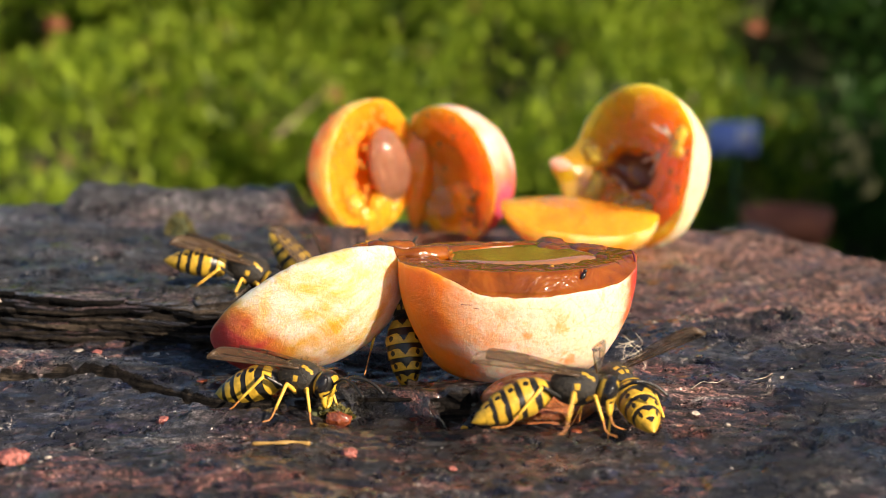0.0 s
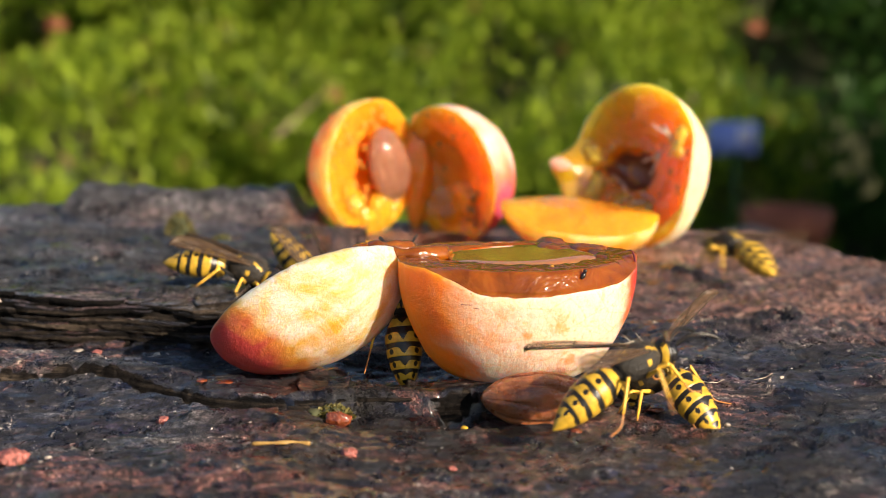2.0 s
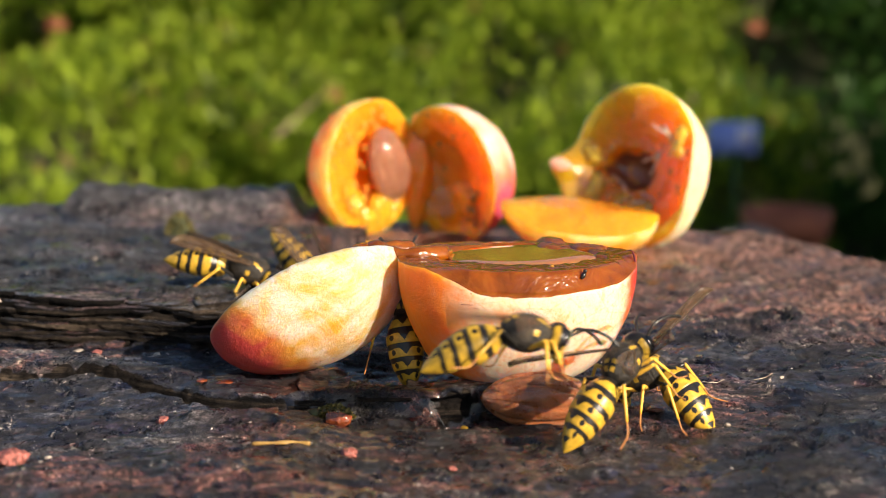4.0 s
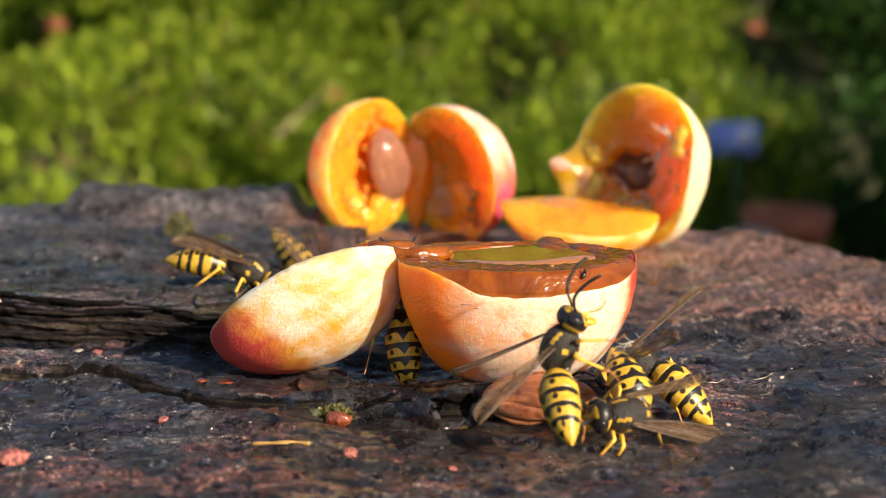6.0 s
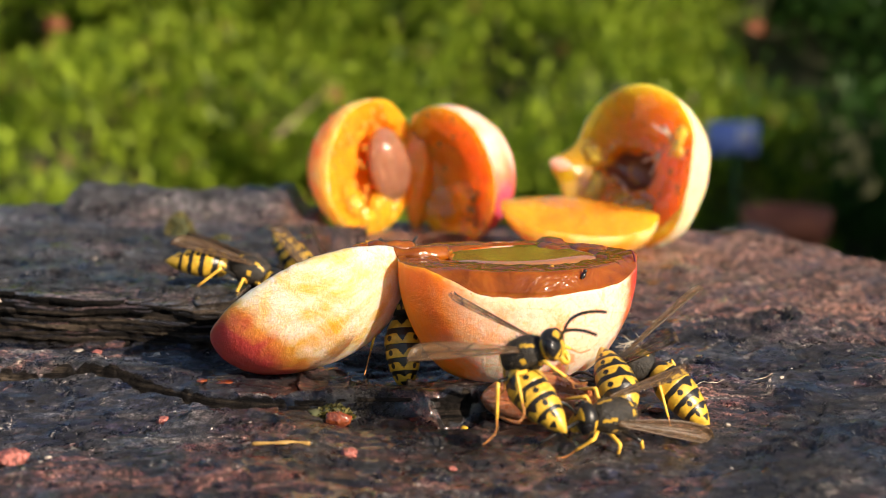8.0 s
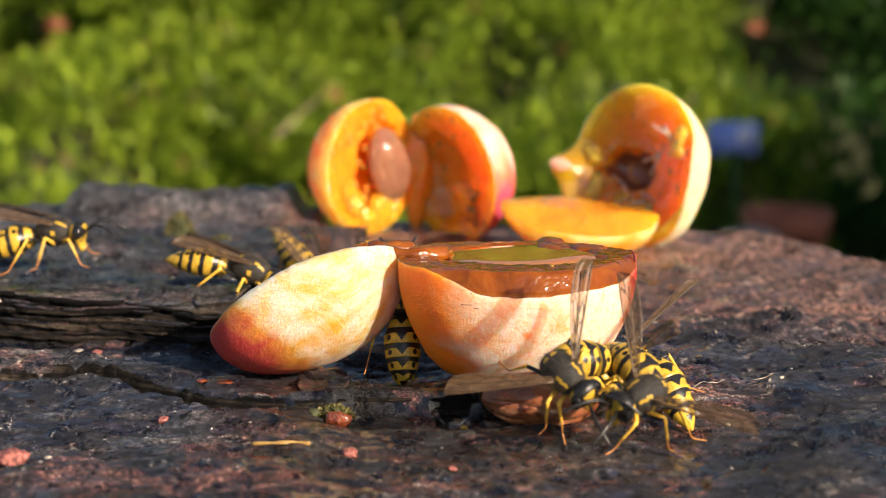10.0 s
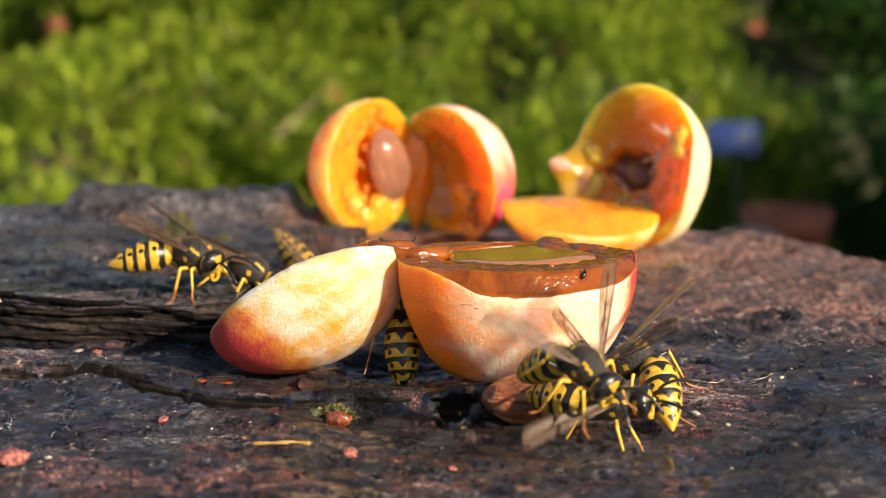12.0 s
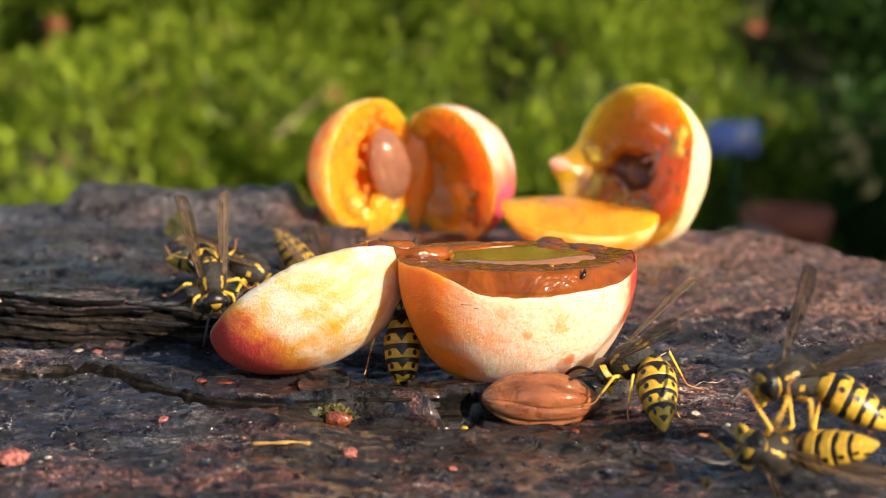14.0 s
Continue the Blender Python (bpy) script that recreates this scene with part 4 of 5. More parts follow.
def moss_tuft(label, x, y, size, seed, count=150, high=0.5):
    rnd, bm = random.Random(seed), bmesh.new()
    for _ in range(count):
        t, r = rnd.uniform(0, 6.28), size * rnd.random() ** 0.6
        root = Vector((r * math.cos(t), r * math.sin(t) * 0.8, size * high * (1 - (r / size) ** 2) - 0.3))
        way = Vector((math.cos(t) * r / size + rnd.uniform(-.5, .5), math.sin(t) * r / size + rnd.uniform(-.5, .5), rnd.uniform(0.3, 1.0))).normalized()
        side = way.cross(Vector((rnd.uniform(-1, 1), rnd.uniform(-1, 1), 0.3))).normalized() * size * 0.09
        k = size * rnd.uniform(0.16, 0.36)
        v = [bm.verts.new(root - side * 0.4), bm.verts.new(root + side * 0.4), bm.verts.new(root + way * k * 0.55 + side), bm.verts.new(root + way * k), bm.verts.new(root + way * k * 0.55 - side)]
        bm.faces.new(v)
    t = thing("moss_tuft", label, "moss", on_slab(x, y))
    part("fronds", bm, MOSS, t)
    part("cushion", lump(seed, size * 0.75, 0.4, 3, (1, 0.8, 1.1 * high)), EARTH, t, m=at(0, 0, 0))
    return t


moss_tuft("dried olive tuft of moss on the ledge", -42.6, 264.0, 2.3, 3, 260, 1.5)
moss_tuft("small green moss scrap beside an amber crumb", -12.4, 181.2, 2.2, 5, 240)
moss_tuft("dark wet moss scrap on the split layer", -14.6, 180.6, 1.2, 6, 80)
moss_tuft("sparse dry moss on the ledge rim", -35.5, 262.0, 1.6, 8, 80)
crumb("amber_crumb", "glossy amber crumb of pulp beside moss", "crumb", -11.9, 179.3, 1.25, AMBER, 121, (1.3, 0.8, 0.75))

# gritty wet patch by the moss
rnd = random.Random(12)
bm = bmesh.new()
for _ in range(300):
    x, y = rnd.gauss(0, 1.3), rnd.gauss(0, 0.9)
    k = rnd.uniform(0.06, 0.20)
    bmesh.ops.create_icosphere(bm, subdivisions=1, radius=k, matrix=Matrix.Translation((x, y, ground_z(-8.2 + x, 183.2 + y) + k * 0.5)))
grit = tagged(new("wet_grit", mesh_of("wet_grit", bm, EYE_BLACK, smooth=False)), "glossy black wet grit on the layer's edge", "grit", kind="stuff")
grit.matrix_basis = at(-8.2, 183.2, 0)

# loose flakes of slate and pale specks scattered over the top
rnd = random.Random(7)
bm = bmesh.new()
for _ in range(420):
    x, y = rnd.uniform(-60, 66), rnd.uniform(158, 262)
    k = rnd.uniform(0.05, 0.17)
    m = Matrix.Translation((x, y, ground_z(x, y) + 0.04)) @ Euler((rnd.uniform(-.3, .3), rnd.uniform(-.3, .3), rnd.uniform(0, 6.3))).to_matrix().to_4x4() @ Matrix.Diagonal((rnd.uniform(0.8, 2.6), 1, 0.4, 1))
    bmesh.ops.create_icosphere(bm, subdivisions=1, radius=k, matrix=m)
tagged(new("slate_grit", mesh_of("slate_grit", bm, GREY_STONE, smooth=False)), "fine grey grit and flakes scattered on slate", "grit", kind="stuff")

# the crusty ridge: pale gritty lumps grown into the slate
bm = bmesh.new()
for _ in range(170):
    x, y = rnd.gauss(46, 8), rnd.gauss(217, 4.5)
    k = rnd.uniform(0.06, 0.26)
    m = Matrix.Translation((x, y, ground_z(x, y) + 0.05)) @ Euler((rnd.uniform(-.6, .6), rnd.uniform(-.6, .6), rnd.uniform(0, 6.3))).to_matrix().to_4x4() @ Matrix.Diagonal((rnd.uniform(0.8, 2.2), 1, 0.6, 1))
    bmesh.ops.create_icosphere(bm, subdivisions=1, radius=k, matrix=m)
tagged(new("crust", mesh_of("crust", bm, CRUST, smooth=False)), "rough brown mineral crust on the slate's ridge", "crust", kind="stuff")

# a straw and pale threads
bm = bmesh.new()
path = smooth_path([(-3.2, 0.1, 0), (-1, -0.1, 0.12), (1.2, 0.15, 0.1), (3.0, 0, 0)], 5)
tube(bm, path, [0.20 + 0.04 * math.sin(i) for i in range(len(path))], 8)
straw = tagged(new("straw", mesh_of("straw", bm, STRAW)), "short yellow straw lying on slate", "straw")
straw.matrix_basis = on_slab(-17.2, 170.2, 0.22, 2)


def thread(label, x, y, points, radius=0.036):
    pts = [(p[0], p[1], ground_z(x + p[0], y + p[1]) + p[2]) for p in points]
    bm = bmesh.new()
    tube(bm, smooth_path(pts, 6), radius, 6)
    ob = tagged(new("thread", mesh_of("thread", bm, FIBRE)), label, "thread", group="pale threads")
    ob.matrix_basis = at(x, y, 0)


thread("thin pale thread lying on slate", 31.0, 188.0, [(-2.0, -0.6, 0.15), (-0.6, 0.4, 0.3), (0.4, 0.1, 0.15), (1.4, 0.9, 0.35), (2.2, 1.8, 0.15)])
thread("thin pale thread lying on slate", 38.0, 191.0, [(-1.0, -0.3, 0.15), (0.4, 0.2, 0.25), (1.4, 0.9, 0.15)])
for k in range(6):
    rr = random.Random(40 + k)
    thread("curly pale thread beside the plum bowl", 23.8 + rr.uniform(-0.8, 1.6), 200 + rr.uniform(-3, 6),
           [(rr.uniform(-1.4, 1.4), rr.uniform(-1.8, 1.8), rr.uniform(0.2, 2.0)) for _ in range(5)], 0.04)

# a tiny fly on the pulp, and a speck beneath the stone
bm = bmesh.new()
oval(bm, (0, 0, 0), (0.45, 0.25, 0.25))
oval(bm, (0.55, 0, 0.12), (0.25, 0.25, 0.22))
fly = tagged(new("fruit_fly", mesh_of("fruit_fly", bm, BLACK)), "tiny black fly on the pulp's rim", "fly")
fly.matrix_basis = BOWL @ at(7.0, -8.7, -0.45, 0, -50, 30)
crumb("yellow_speck", "tiny yellow crumb on slate", "crumb", 2.4, 178.4, 0.42, YELLOW, 140)


# ---- the garden behind ----
def leaf_mass(name, label, category, rnd, count, where, size, material):
    """Many small bent leaves as one mass; where(rnd) gives a root and the way that the sprig grows, in metres."""
    verts, faces = [], []
    for _ in range(count):
        root, way = where(rnd)
        way = (way + Vector((rnd.uniform(-.7, .7), rnd.uniform(-.7, .7), rnd.uniform(-.5, .7)))).normalized()
        side = way.cross(Vector((rnd.uniform(-1, 1), rnd.uniform(-1, 1), rnd.uniform(-1, 1)))).normalized()
        up = way.cross(side) * 0.25
        k = size * rnd.uniform(0.6, 1.4)
        i = len(verts)
        for a, b, c in ((0, 0, 0), (0.4, 0.22, 0.4), (0.4, -0.22, 0.4), (0.45, 0, 0), (1, 0, -0.3)):
            verts.append(root + way * k * a + side * k * b + up * k * c)
        faces += [(i, i + 1, i + 3), (i, i + 3, i + 2), (i + 1, i + 4, i + 3), (i + 2, i + 3, i + 4)]
    me = bpy.data.meshes.new(name)
    me.from_pydata([tuple(v) for v in verts], [], faces)
    me.materials.append(material)
    return tagged(new(name, me), label, category, kind="stuff")


def bank(x, s):
    """The swelling front of the low shrubs: s runs from the foot to the top."""
    y = 0.86 + 0.55 * s + 0.10 * noise.noise(Vector((x * 4, s * 4, 1.3))) + 0.09 * noise.noise(Vector((x * 15, s * 10, 5.3)))
    z = -0.13 + 0.34 * s + 0.03 * noise.noise(Vector((x * 9, s * 9, 9.1)))
    return Vector((x, y, z))


def bank_spot(lo, hi):
    def where(r):
        while True:
            x, s = r.uniform(lo, hi), r.random() if r.random() < 0.62 else r.uniform(1, 2.4)
            if noise.noise(Vector((x * 19, s * 13, 3.3))) + 0.6 * noise.noise(Vector((x * 44, s * 30, 7.7))) > r.uniform(-0.45, 0.30):
                break
        depth = r.random() ** 2 * 0.05
        return bank(x, s) + Vector((r.uniform(-.012, .012), depth - 0.02, r.uniform(-.012, .012))), Vector((0.1, -0.7, 0.75))
    return where


rnd = random.Random(3)
leaf_mass("low_shrub", "sunlit yellow-green low shrub with tiny leaves", "shrub", rnd, 150000, bank_spot(-0.50, 0.21), 0.0095, LEAF)
# right end of the bank, its shade put into the leaf colour
leaf_mass("shade_toned_shrub", "small-leaved shrub with its shade painted as dark green", "shrub", rnd, 24000, bank_spot(0.17, 0.50), 0.012, LEAF_SHADE)

# a taller shrub added out of view to the side, to shade the bed
tall = thing("shade_caster_shrub", "unseen added shrub that casts shade on the bed", "shrub", at(430, 610, -120))
part("core", lump(8, 90, 0.3, 3, (1, 1, 1.2)), LEAF_SHADE, tall, m=at(0, 0, 110))


def side_spot(r):
    q = Vector((r.gauss(0, 1), r.gauss(0, 1), r.gauss(0, 1))).normalized()
    return Vector((q.x * 0.11, q.y * 0.11, 0.115 + q.z * 0.13)), q


side = leaf_mass("leaves", "", "", rnd, 3000, side_spot, 0.025, LEAF_SHADE)
side.parent = tall

xs = [-0.7 + 0.02 * i for i in range(71)]
bm = bmesh.new()
rows = [[bm.verts.new((bank(x, s / 10) + Vector((0, 0.045, -0.01))) / mm) for x in xs] for s in range(25)]
for i in range(24):
    for j in range(70):
        bm.faces.new((rows[i][j], rows[i][j + 1], rows[i + 1][j + 1], rows[i + 1][j]))
tagged(new("bank", mesh_of("bank", bm, EARTH)), kind="structure")

bm = bmesh.new()
bmesh.ops.create_grid(bm, x_segments=40, y_segments=40, size=60000)
for v in bm.verts:
    v.co.z = -120
tagged(new("ground", mesh_of("ground", bm, EARTH)), kind="structure")


def plant_label():
    t = thing("plant_label", "blue plastic plant label on a thin stake", "plant label", at(146, 830, -126))
    bm = bmesh.new()
    bmesh.ops.create_cube(bm, size=1, matrix=Matrix.Translation((0, 0, 82)) @ Matrix.Diagonal((26, 1.2, 17, 1)))
    bmesh.ops.bevel(bm, geom=bm.edges[:], offset=0.5, segments=2, affect="EDGES")
    plate = part("plate", bm, LABEL_BLUE, t, "blue plate")
    bm = bmesh.new()
    bmesh.ops.create_cube(bm, size=1, matrix=Matrix.Translation((6, -0.9, 84)) @ Matrix.Diagonal((7, 0.5, 9, 1)))
    part("print", bm, LABEL_PALE, plate, "pale printed field")
    bm = bmesh.new()
    tube(bm, [(2, 0, 0), (2, 0, 40), (2, 0, 76)], 1.6, 8)
    part("stake", bm, LEAF_SHADE, t, "thin green stake")


plant_label()
pot = thing("terracotta_pot", "weathered reddish terracotta pot in the bed", "pot", at(166, 790, -128))
bm = bmesh.new()
profile = ((14, 0), (19, 40), (21, 41), (22, 54), (19, 54), (18, 42), (12, 8))
loft(bm, [[(r * math.cos(2 * math.pi * j / 40), r * math.sin(2 * math.pi * j / 40), z) for j in range(40)] for r, z in profile])
part("pot_body", bm, TERRACOTTA, pot)
edging = tagged(new("edging_stone", mesh_of("edging_stone", lump(5, 24, 0.25, 3, (1.3, 0.8, 0.9)), GREY_STONE)), "pale grey stone in the flower bed", "stone")
edging.matrix_basis = at(140, 745, -99)
bm = bmesh.new()
tube(bm, smooth_path([(-16, 0, -14), (-5, 3, -4), (6, 2, 6), (16, -3, 15)], 5), [1.1 - 0.04 * i for i in range(16)], 8)
twig = tagged(new("dry_twig", mesh_of("dry_twig", bm, TWIG)), "pale dry twig caught in the shrub", "twig")
twig.matrix_basis = at(-70, 840, -31)
for k, (x, y, z) in enumerate(((-216, 930, 8), (174, 930, 6), (-60, 905, -30))):
    bm = bmesh.new()
    rows = [[(i * 2.0, j * 1.7 * (1 - (i / 3.2) ** 2) ** 0.5, 1.2 * j * j - 0.5 * i * i) for j in (-2, -1, 0, 1, 2)] for i in (-3, -2, -1, 0, 1, 2, 3)]
    loft(bm, rows, closed=False)
    leaf = tagged(new("dry_leaf", mesh_of("dry_leaf", bm, DRY_LEAF)), "dry reddish leaf caught in the shrub", "leaf", group="dry leaves")
    leaf.modifiers.new("thick", "SOLIDIFY").thickness = 0.0004
    leaf.matrix_basis = at(x, y, z, 70, 20 * k, 15)


# ---- the wasps and their ways ----
roamer, roamer_parts = wasp("yellow and black wasp walking on slate beside the plum", at(-16.1, 181.4, 2.3, -9.1, 2.2, -28.6), spread=(12, 12), lift=10)
fighter, fighter_parts = wasp("yellow and black wasp beside the loose plum stone", at(14.1, 170.6, 4.2, -10, 1.1, -13.2), spread=(14, 18), lift=16)
gnawer, gnawer_parts = wasp("wasp with arched abdomen gnawing at the plum stone", at(19.4, 181.3, 1.8, -0.5, 15, 118.8), spread=(34, 26), lift=14)
comer, comer_parts = wasp("wasp crawling over the slate ledge to the plum", at(-92.3, 238.7, 7.6, -10.3, -0.5, -2.9), spread=(10, 10), lift=10)
feeder, feeder_parts = wasp("wasp with lowered head feeding behind the plum half", at(-26.6, 221.9, 6.8, 0.5, 16.2, -12.6), spread=(5, 6), lift=-3)
hider, hider_parts = wasp("wasp half hidden behind the plum half, wings raised", at(-17.5, 231.7, 1.8, -5.7, 42.5, -37.4), spread=(18, 14), lift=4)
lurker, lurker_parts = wasp("wasp in the shade between the two plum halves", at(-5.1, 196.3, 8.4, -2.8, -41, 93.9), spread=(82, 82), lift=0)


def gait(parts, spans, size=16, dip=0):
    """Walking legs: two tripods in turn while the wasp goes, a still stance between."""
    for s in (1, -1):
        for k, kind in enumerate(LEGS):
            sign = 1 if (k + (s > 0)) % 2 else -1
            rows = [(0.0, leg_pose(kind, s, 0, 0, dip))]
            for start, end, pace in spans:
                t, step = start, 0
                while t < end:
                    if t > rows[-1][0] + 0.02:
                        swing = sign * (1 if step % 2 else -1) * size
                        rows.append((round(t, 3), leg_pose(kind, s, swing, 6 if swing > 0 else -4, dip)))
                    t, step = t + pace, step + 1
            rows.append((14.0, leg_pose(kind, s, 0, 0, dip)))
            walk(parts[kind, s], rows)


def beat(start, end, up=38, down=-22, spread=62):
    """Wing beats of a flying wasp: rows of seconds, spread and lift."""
    rows, i = [], 0
    while start + i / 15 < end:
        rows.append((round(start + i / 15, 3), spread, up if i % 2 else down))
        i += 1
    return rows


def wings(parts, rows):
    """Rows of seconds, spread and lift, with a second spread for the other wing where it differs."""
    for s in (1, -1):
        walk(parts["wing", s], [(r[0], wing_pose(s, r[1] if s > 0 or len(r) < 4 else r[3], r[2])) for r in rows])


def motions():
    walk(roamer, [(0, at(-16.1, 181.4, 2.3, -9.1, 2.2, -28.6)), (0.3, at(-16.1, 181.4, 2.2, -9.1, 3.4, -28.8)), (0.5, at(-15.4, 181.4, 2.5, -9.6, -0.8, -21.4)),
        (0.8, at(-14, 181.6, 3.2, -10.2, -7.9, -10.7)), (0.95, at(-12.5, 178.9, 5.6, -9.6, -19.2, -2.9)), (1.1, at(-8.4, 185.8, 9.6, -2.9, -28.6, 12.5)),
        (1.2, at(-2.5, 201.9, 14.3, -7.6, -32, 20.6)), (1.3, at(4.1, 219.6, 16.8, -10.8, -22.7, 23.8)), (1.4, at(16.6, 234.4, 19.8, -9.8, -5.4, 18.7)),
        (1.5, at(27.6, 246.6, 20, -9.9, 5.8, 16.4)), (1.6, at(40.6, 252.8, 15, -8.6, 17.3, 34.7)), (1.7, at(47.8, 255.4, 12.7, -2.1, 15.7, 78.3)),
        (1.8, at(52.2, 254.4, 7.1, 3.2, 15.5, 108.1)), (1.9, at(49.2, 251, 4.9, 5.3, 8.9, 120.9)), (2, at(43.6, 248.1, 5.8, 5.2, 6, 120.6)),
        (2.1, at(35.7, 244.3, 7.5, 9.3, 1.4, 154.7)), (2.3, at(13.9, 239.1, 12.2, 10.3, -6.7, -175.3)), (2.5, at(-20.5, 233.4, 14.6, 10.1, 6.4, -167.1)),
        (2.6, at(-36.4, 228.9, 11.8, 9, 14.7, -145.3)), (2.7, at(-42, 224.5, 10.1, 1, 1, -95.6)), (2.8, at(-44.5, 221, 7.6, -7.8, 1.8, -41.6)),
        (3, at(-36.3, 210.8, 7.3, -9.8, 5.4, -18.7)), (3.1, at(-30.6, 202.5, 6.8, -9.7, 7.5, -21.8)), (3.2, at(-20.7, 188, 5, -9.8, 5.4, -18.7)),
        (3.6, at(-2.6, 169.1, 7.3, -10.2, -1.1, -5.9)), (4, at(8.6, 167.7, 10.7, -9.9, 9.2, 17.1)), (4.4, at(15.2, 169.1, 7.3, 15.7, 36.8, 16.4)),
        (4.8, at(18.3, 169.5, 4.1, -13.7, 49.5, -33.5)), (5.3, at(17.8, 171.5, 3.9, 16.2, 26.8, -46.8)), (5.5, at(17.8, 171.5, 3.9, 16.2, 26.8, -46.8)),
        (5.75, at(18.8, 171.2, 2.4, -29.4, 25.3, -107.2)), (6, at(19.7, 171, 0.9, -53.5, -8.1, -150.4)), (6.5, at(19.4, 171, 1.5, -70.2, -24.5, -142.5)),
        (7, at(19.4, 171, 2, -46.9, 9.8, -131.2)), (7.5, at(19.6, 171, 2, -44.9, 19.1, -123)), (8, at(18.2, 171, 0.9, -52.5, -5.2, -149.9)),
        (8.2, at(18.2, 171, 0.9, -52.5, -5.2, -149.9)), (10.3, at(22.4, 168, 4.2, -38.7, 10.8, -139.4)), (10.5, at(23, 168, 3.9, -38.7, 10.8, -139.4)),
        (11, at(12, 169, 1.8, -45.2, 28.2, -96.7)), (11.5, at(21.6, 158.5, 5.8, -101.9, 28.8, -144.9)), (11.75, at(19.9, 165.8, 3.8, -9.7, 47.1, -60.2)),
        (12, at(18.2, 173, 1.8, 37, -10.4, -23.8)), (12.5, at(21.9, 169, 1.3, -19.4, 38.8, -67.5)), (13, at(30.7, 161, 3.3, 37.2, 0, -34.9)),
        (13.125, at(31, 160.1, 3, 8, 31.8, -52.1)), (13.25, at(31.3, 159.2, 2.7, -44.1, 45.6, -95.1)), (13.375, at(31.6, 158.4, 2.4, -92.5, 27.5, -134.2)),
        (13.5, at(31.9, 157.5, 2, -119.6, -5.4, -148.4)), (14, at(32.9, 157.5, 1, -127.4, -15.2, -143.1))])
    walk(roamer_parts["abdomen"], [(0, WAIST @ pose(0, 0, 0, -1.1, -19, 6.4)), (0.3, WAIST @ pose(0, 0, 0, -1.2, -20.2, 6.5)), (0.5, WAIST @ pose(0, 0, 0, -0.9, -17.9, 5.8)),
        (0.8, WAIST @ pose(0, 0, 0, -2.4, -15.4, 17.4)), (0.95, WAIST @ pose(0, 0, 0, -0.3, -3, 11.9)), (1.1, WAIST @ pose(0, 0, 0, 0, 0, 0)),
        (1.2, WAIST @ pose(0, 0, 0, 0.1, -2.1, -5.4)), (1.3, WAIST @ pose(0, 0, 0, 0.4, -4.2, -11)), (1.4, WAIST @ pose(0, 0, 0, -0.3, 2.5, -11.6)),
        (1.5, WAIST @ pose(0, 0, 0, 0.6, -5.7, -11.4)), (1.6, WAIST @ pose(0, 0, 0, 0.6, -8.4, -7.9)), (1.7, WAIST @ pose(0, 0, 0, 0, -22, 0)),
        (1.8, WAIST @ pose(0, 0, 0, 1.4, -29.2, -5.3)), (1.9, WAIST @ pose(0, 0, 0, 0.7, -21.4, -3.9)), (2, WAIST @ pose(0, 0, 0, 0.6, -18.5, -3.8)),
        (2.1, WAIST @ pose(0, 0, 0, 0, -11.9, 0)), (2.3, WAIST @ pose(0, 0, 0, 0, -0.1, -5.8)), (2.5, WAIST @ pose(0, 0, 0, 0.1, -2.6, -5.6)),
        (2.6, WAIST @ pose(0, 0, 0, 1, -14.4, -8.3)), (2.7, WAIST @ pose(0, 0, 0, -1.6, -10.8, 17.3)), (2.8, WAIST @ pose(0, 0, 0, -0.7, -5.2, 15.8)),
        (3, WAIST @ pose(0, 0, 0, -0.2, -2.4, 11.5)), (3.1, WAIST @ pose(0, 0, 0, -1, -7.8, 14.3)), (3.2, WAIST @ pose(0, 0, 0, -0.9, -8.4, 11.6)),
        (3.6, WAIST @ pose(0, 0, 0, -0.3, -6, 6)), (4, WAIST @ pose(0, 0, 0, 2.7, -24.2, -12.6)), (4.4, WAIST @ pose(0, 0, 0, -5.6, -22.1, 28.2)),
        (4.8, WAIST @ pose(0, 0, 0, 0, -1.9, 0)), (5.3, WAIST @ pose(0, 0, 0, 18, -64.2, 23.6)), (5.5, WAIST @ pose(0, 0, 0, 18, -64.2, 23.6)),
        (5.75, WAIST @ pose(0, 0, 0, 6.3, -37.2, 62.6)), (6, WAIST @ pose(0, 0, 0, 15.2, -10.4, 88.6)), (6.5, WAIST @ pose(0, 0, 0, 32.8, -26.1, 65.6)),
        (7, WAIST @ pose(0, 0, 0, 2.5, -12.7, 95.7)), (7.5, WAIST @ pose(0, 0, 0, 1.2, -6.7, 90.1)), (8, WAIST @ pose(0, 0, 0, 14.1, -9.8, 83.8)),
        (8.2, WAIST @ pose(0, 0, 0, 14.1, -9.8, 83.8)), (10.3, WAIST @ pose(0, 0, 0, -8.6, -18.2, 78.2)), (10.5, WAIST @ pose(0, 0, 0, -8.6, -18.2, 78.2)),
        (11, WAIST @ pose(0, 0, 0, 12, -20.5, 13.8)), (11.5, WAIST @ pose(0, 0, 0, -28.6, -27.6, 65.7)), (11.75, WAIST @ pose(0, 0, 0, -15.3, -16.2, 20.4)),
        (12, WAIST @ pose(0, 0, 0, -13.9, 0.5, -20.1)), (12.5, WAIST @ pose(0, 0, 0, 33.4, -47.6, -9.1)), (12.75, WAIST @ pose(0, 0, 0, 1.8, -23.4, -11.5)),
        (13, WAIST @ pose(0, 0, 0, -27.8, -3.3, -25.9)), (13.25, WAIST @ pose(0, 0, 0, -27.2, 24.4, 14)), (13.5, WAIST @ pose(0, 0, 0, -2.3, 43.3, 68)),
        (14, WAIST @ pose(0, 0, 0, 3.3, 38, 75.9))])
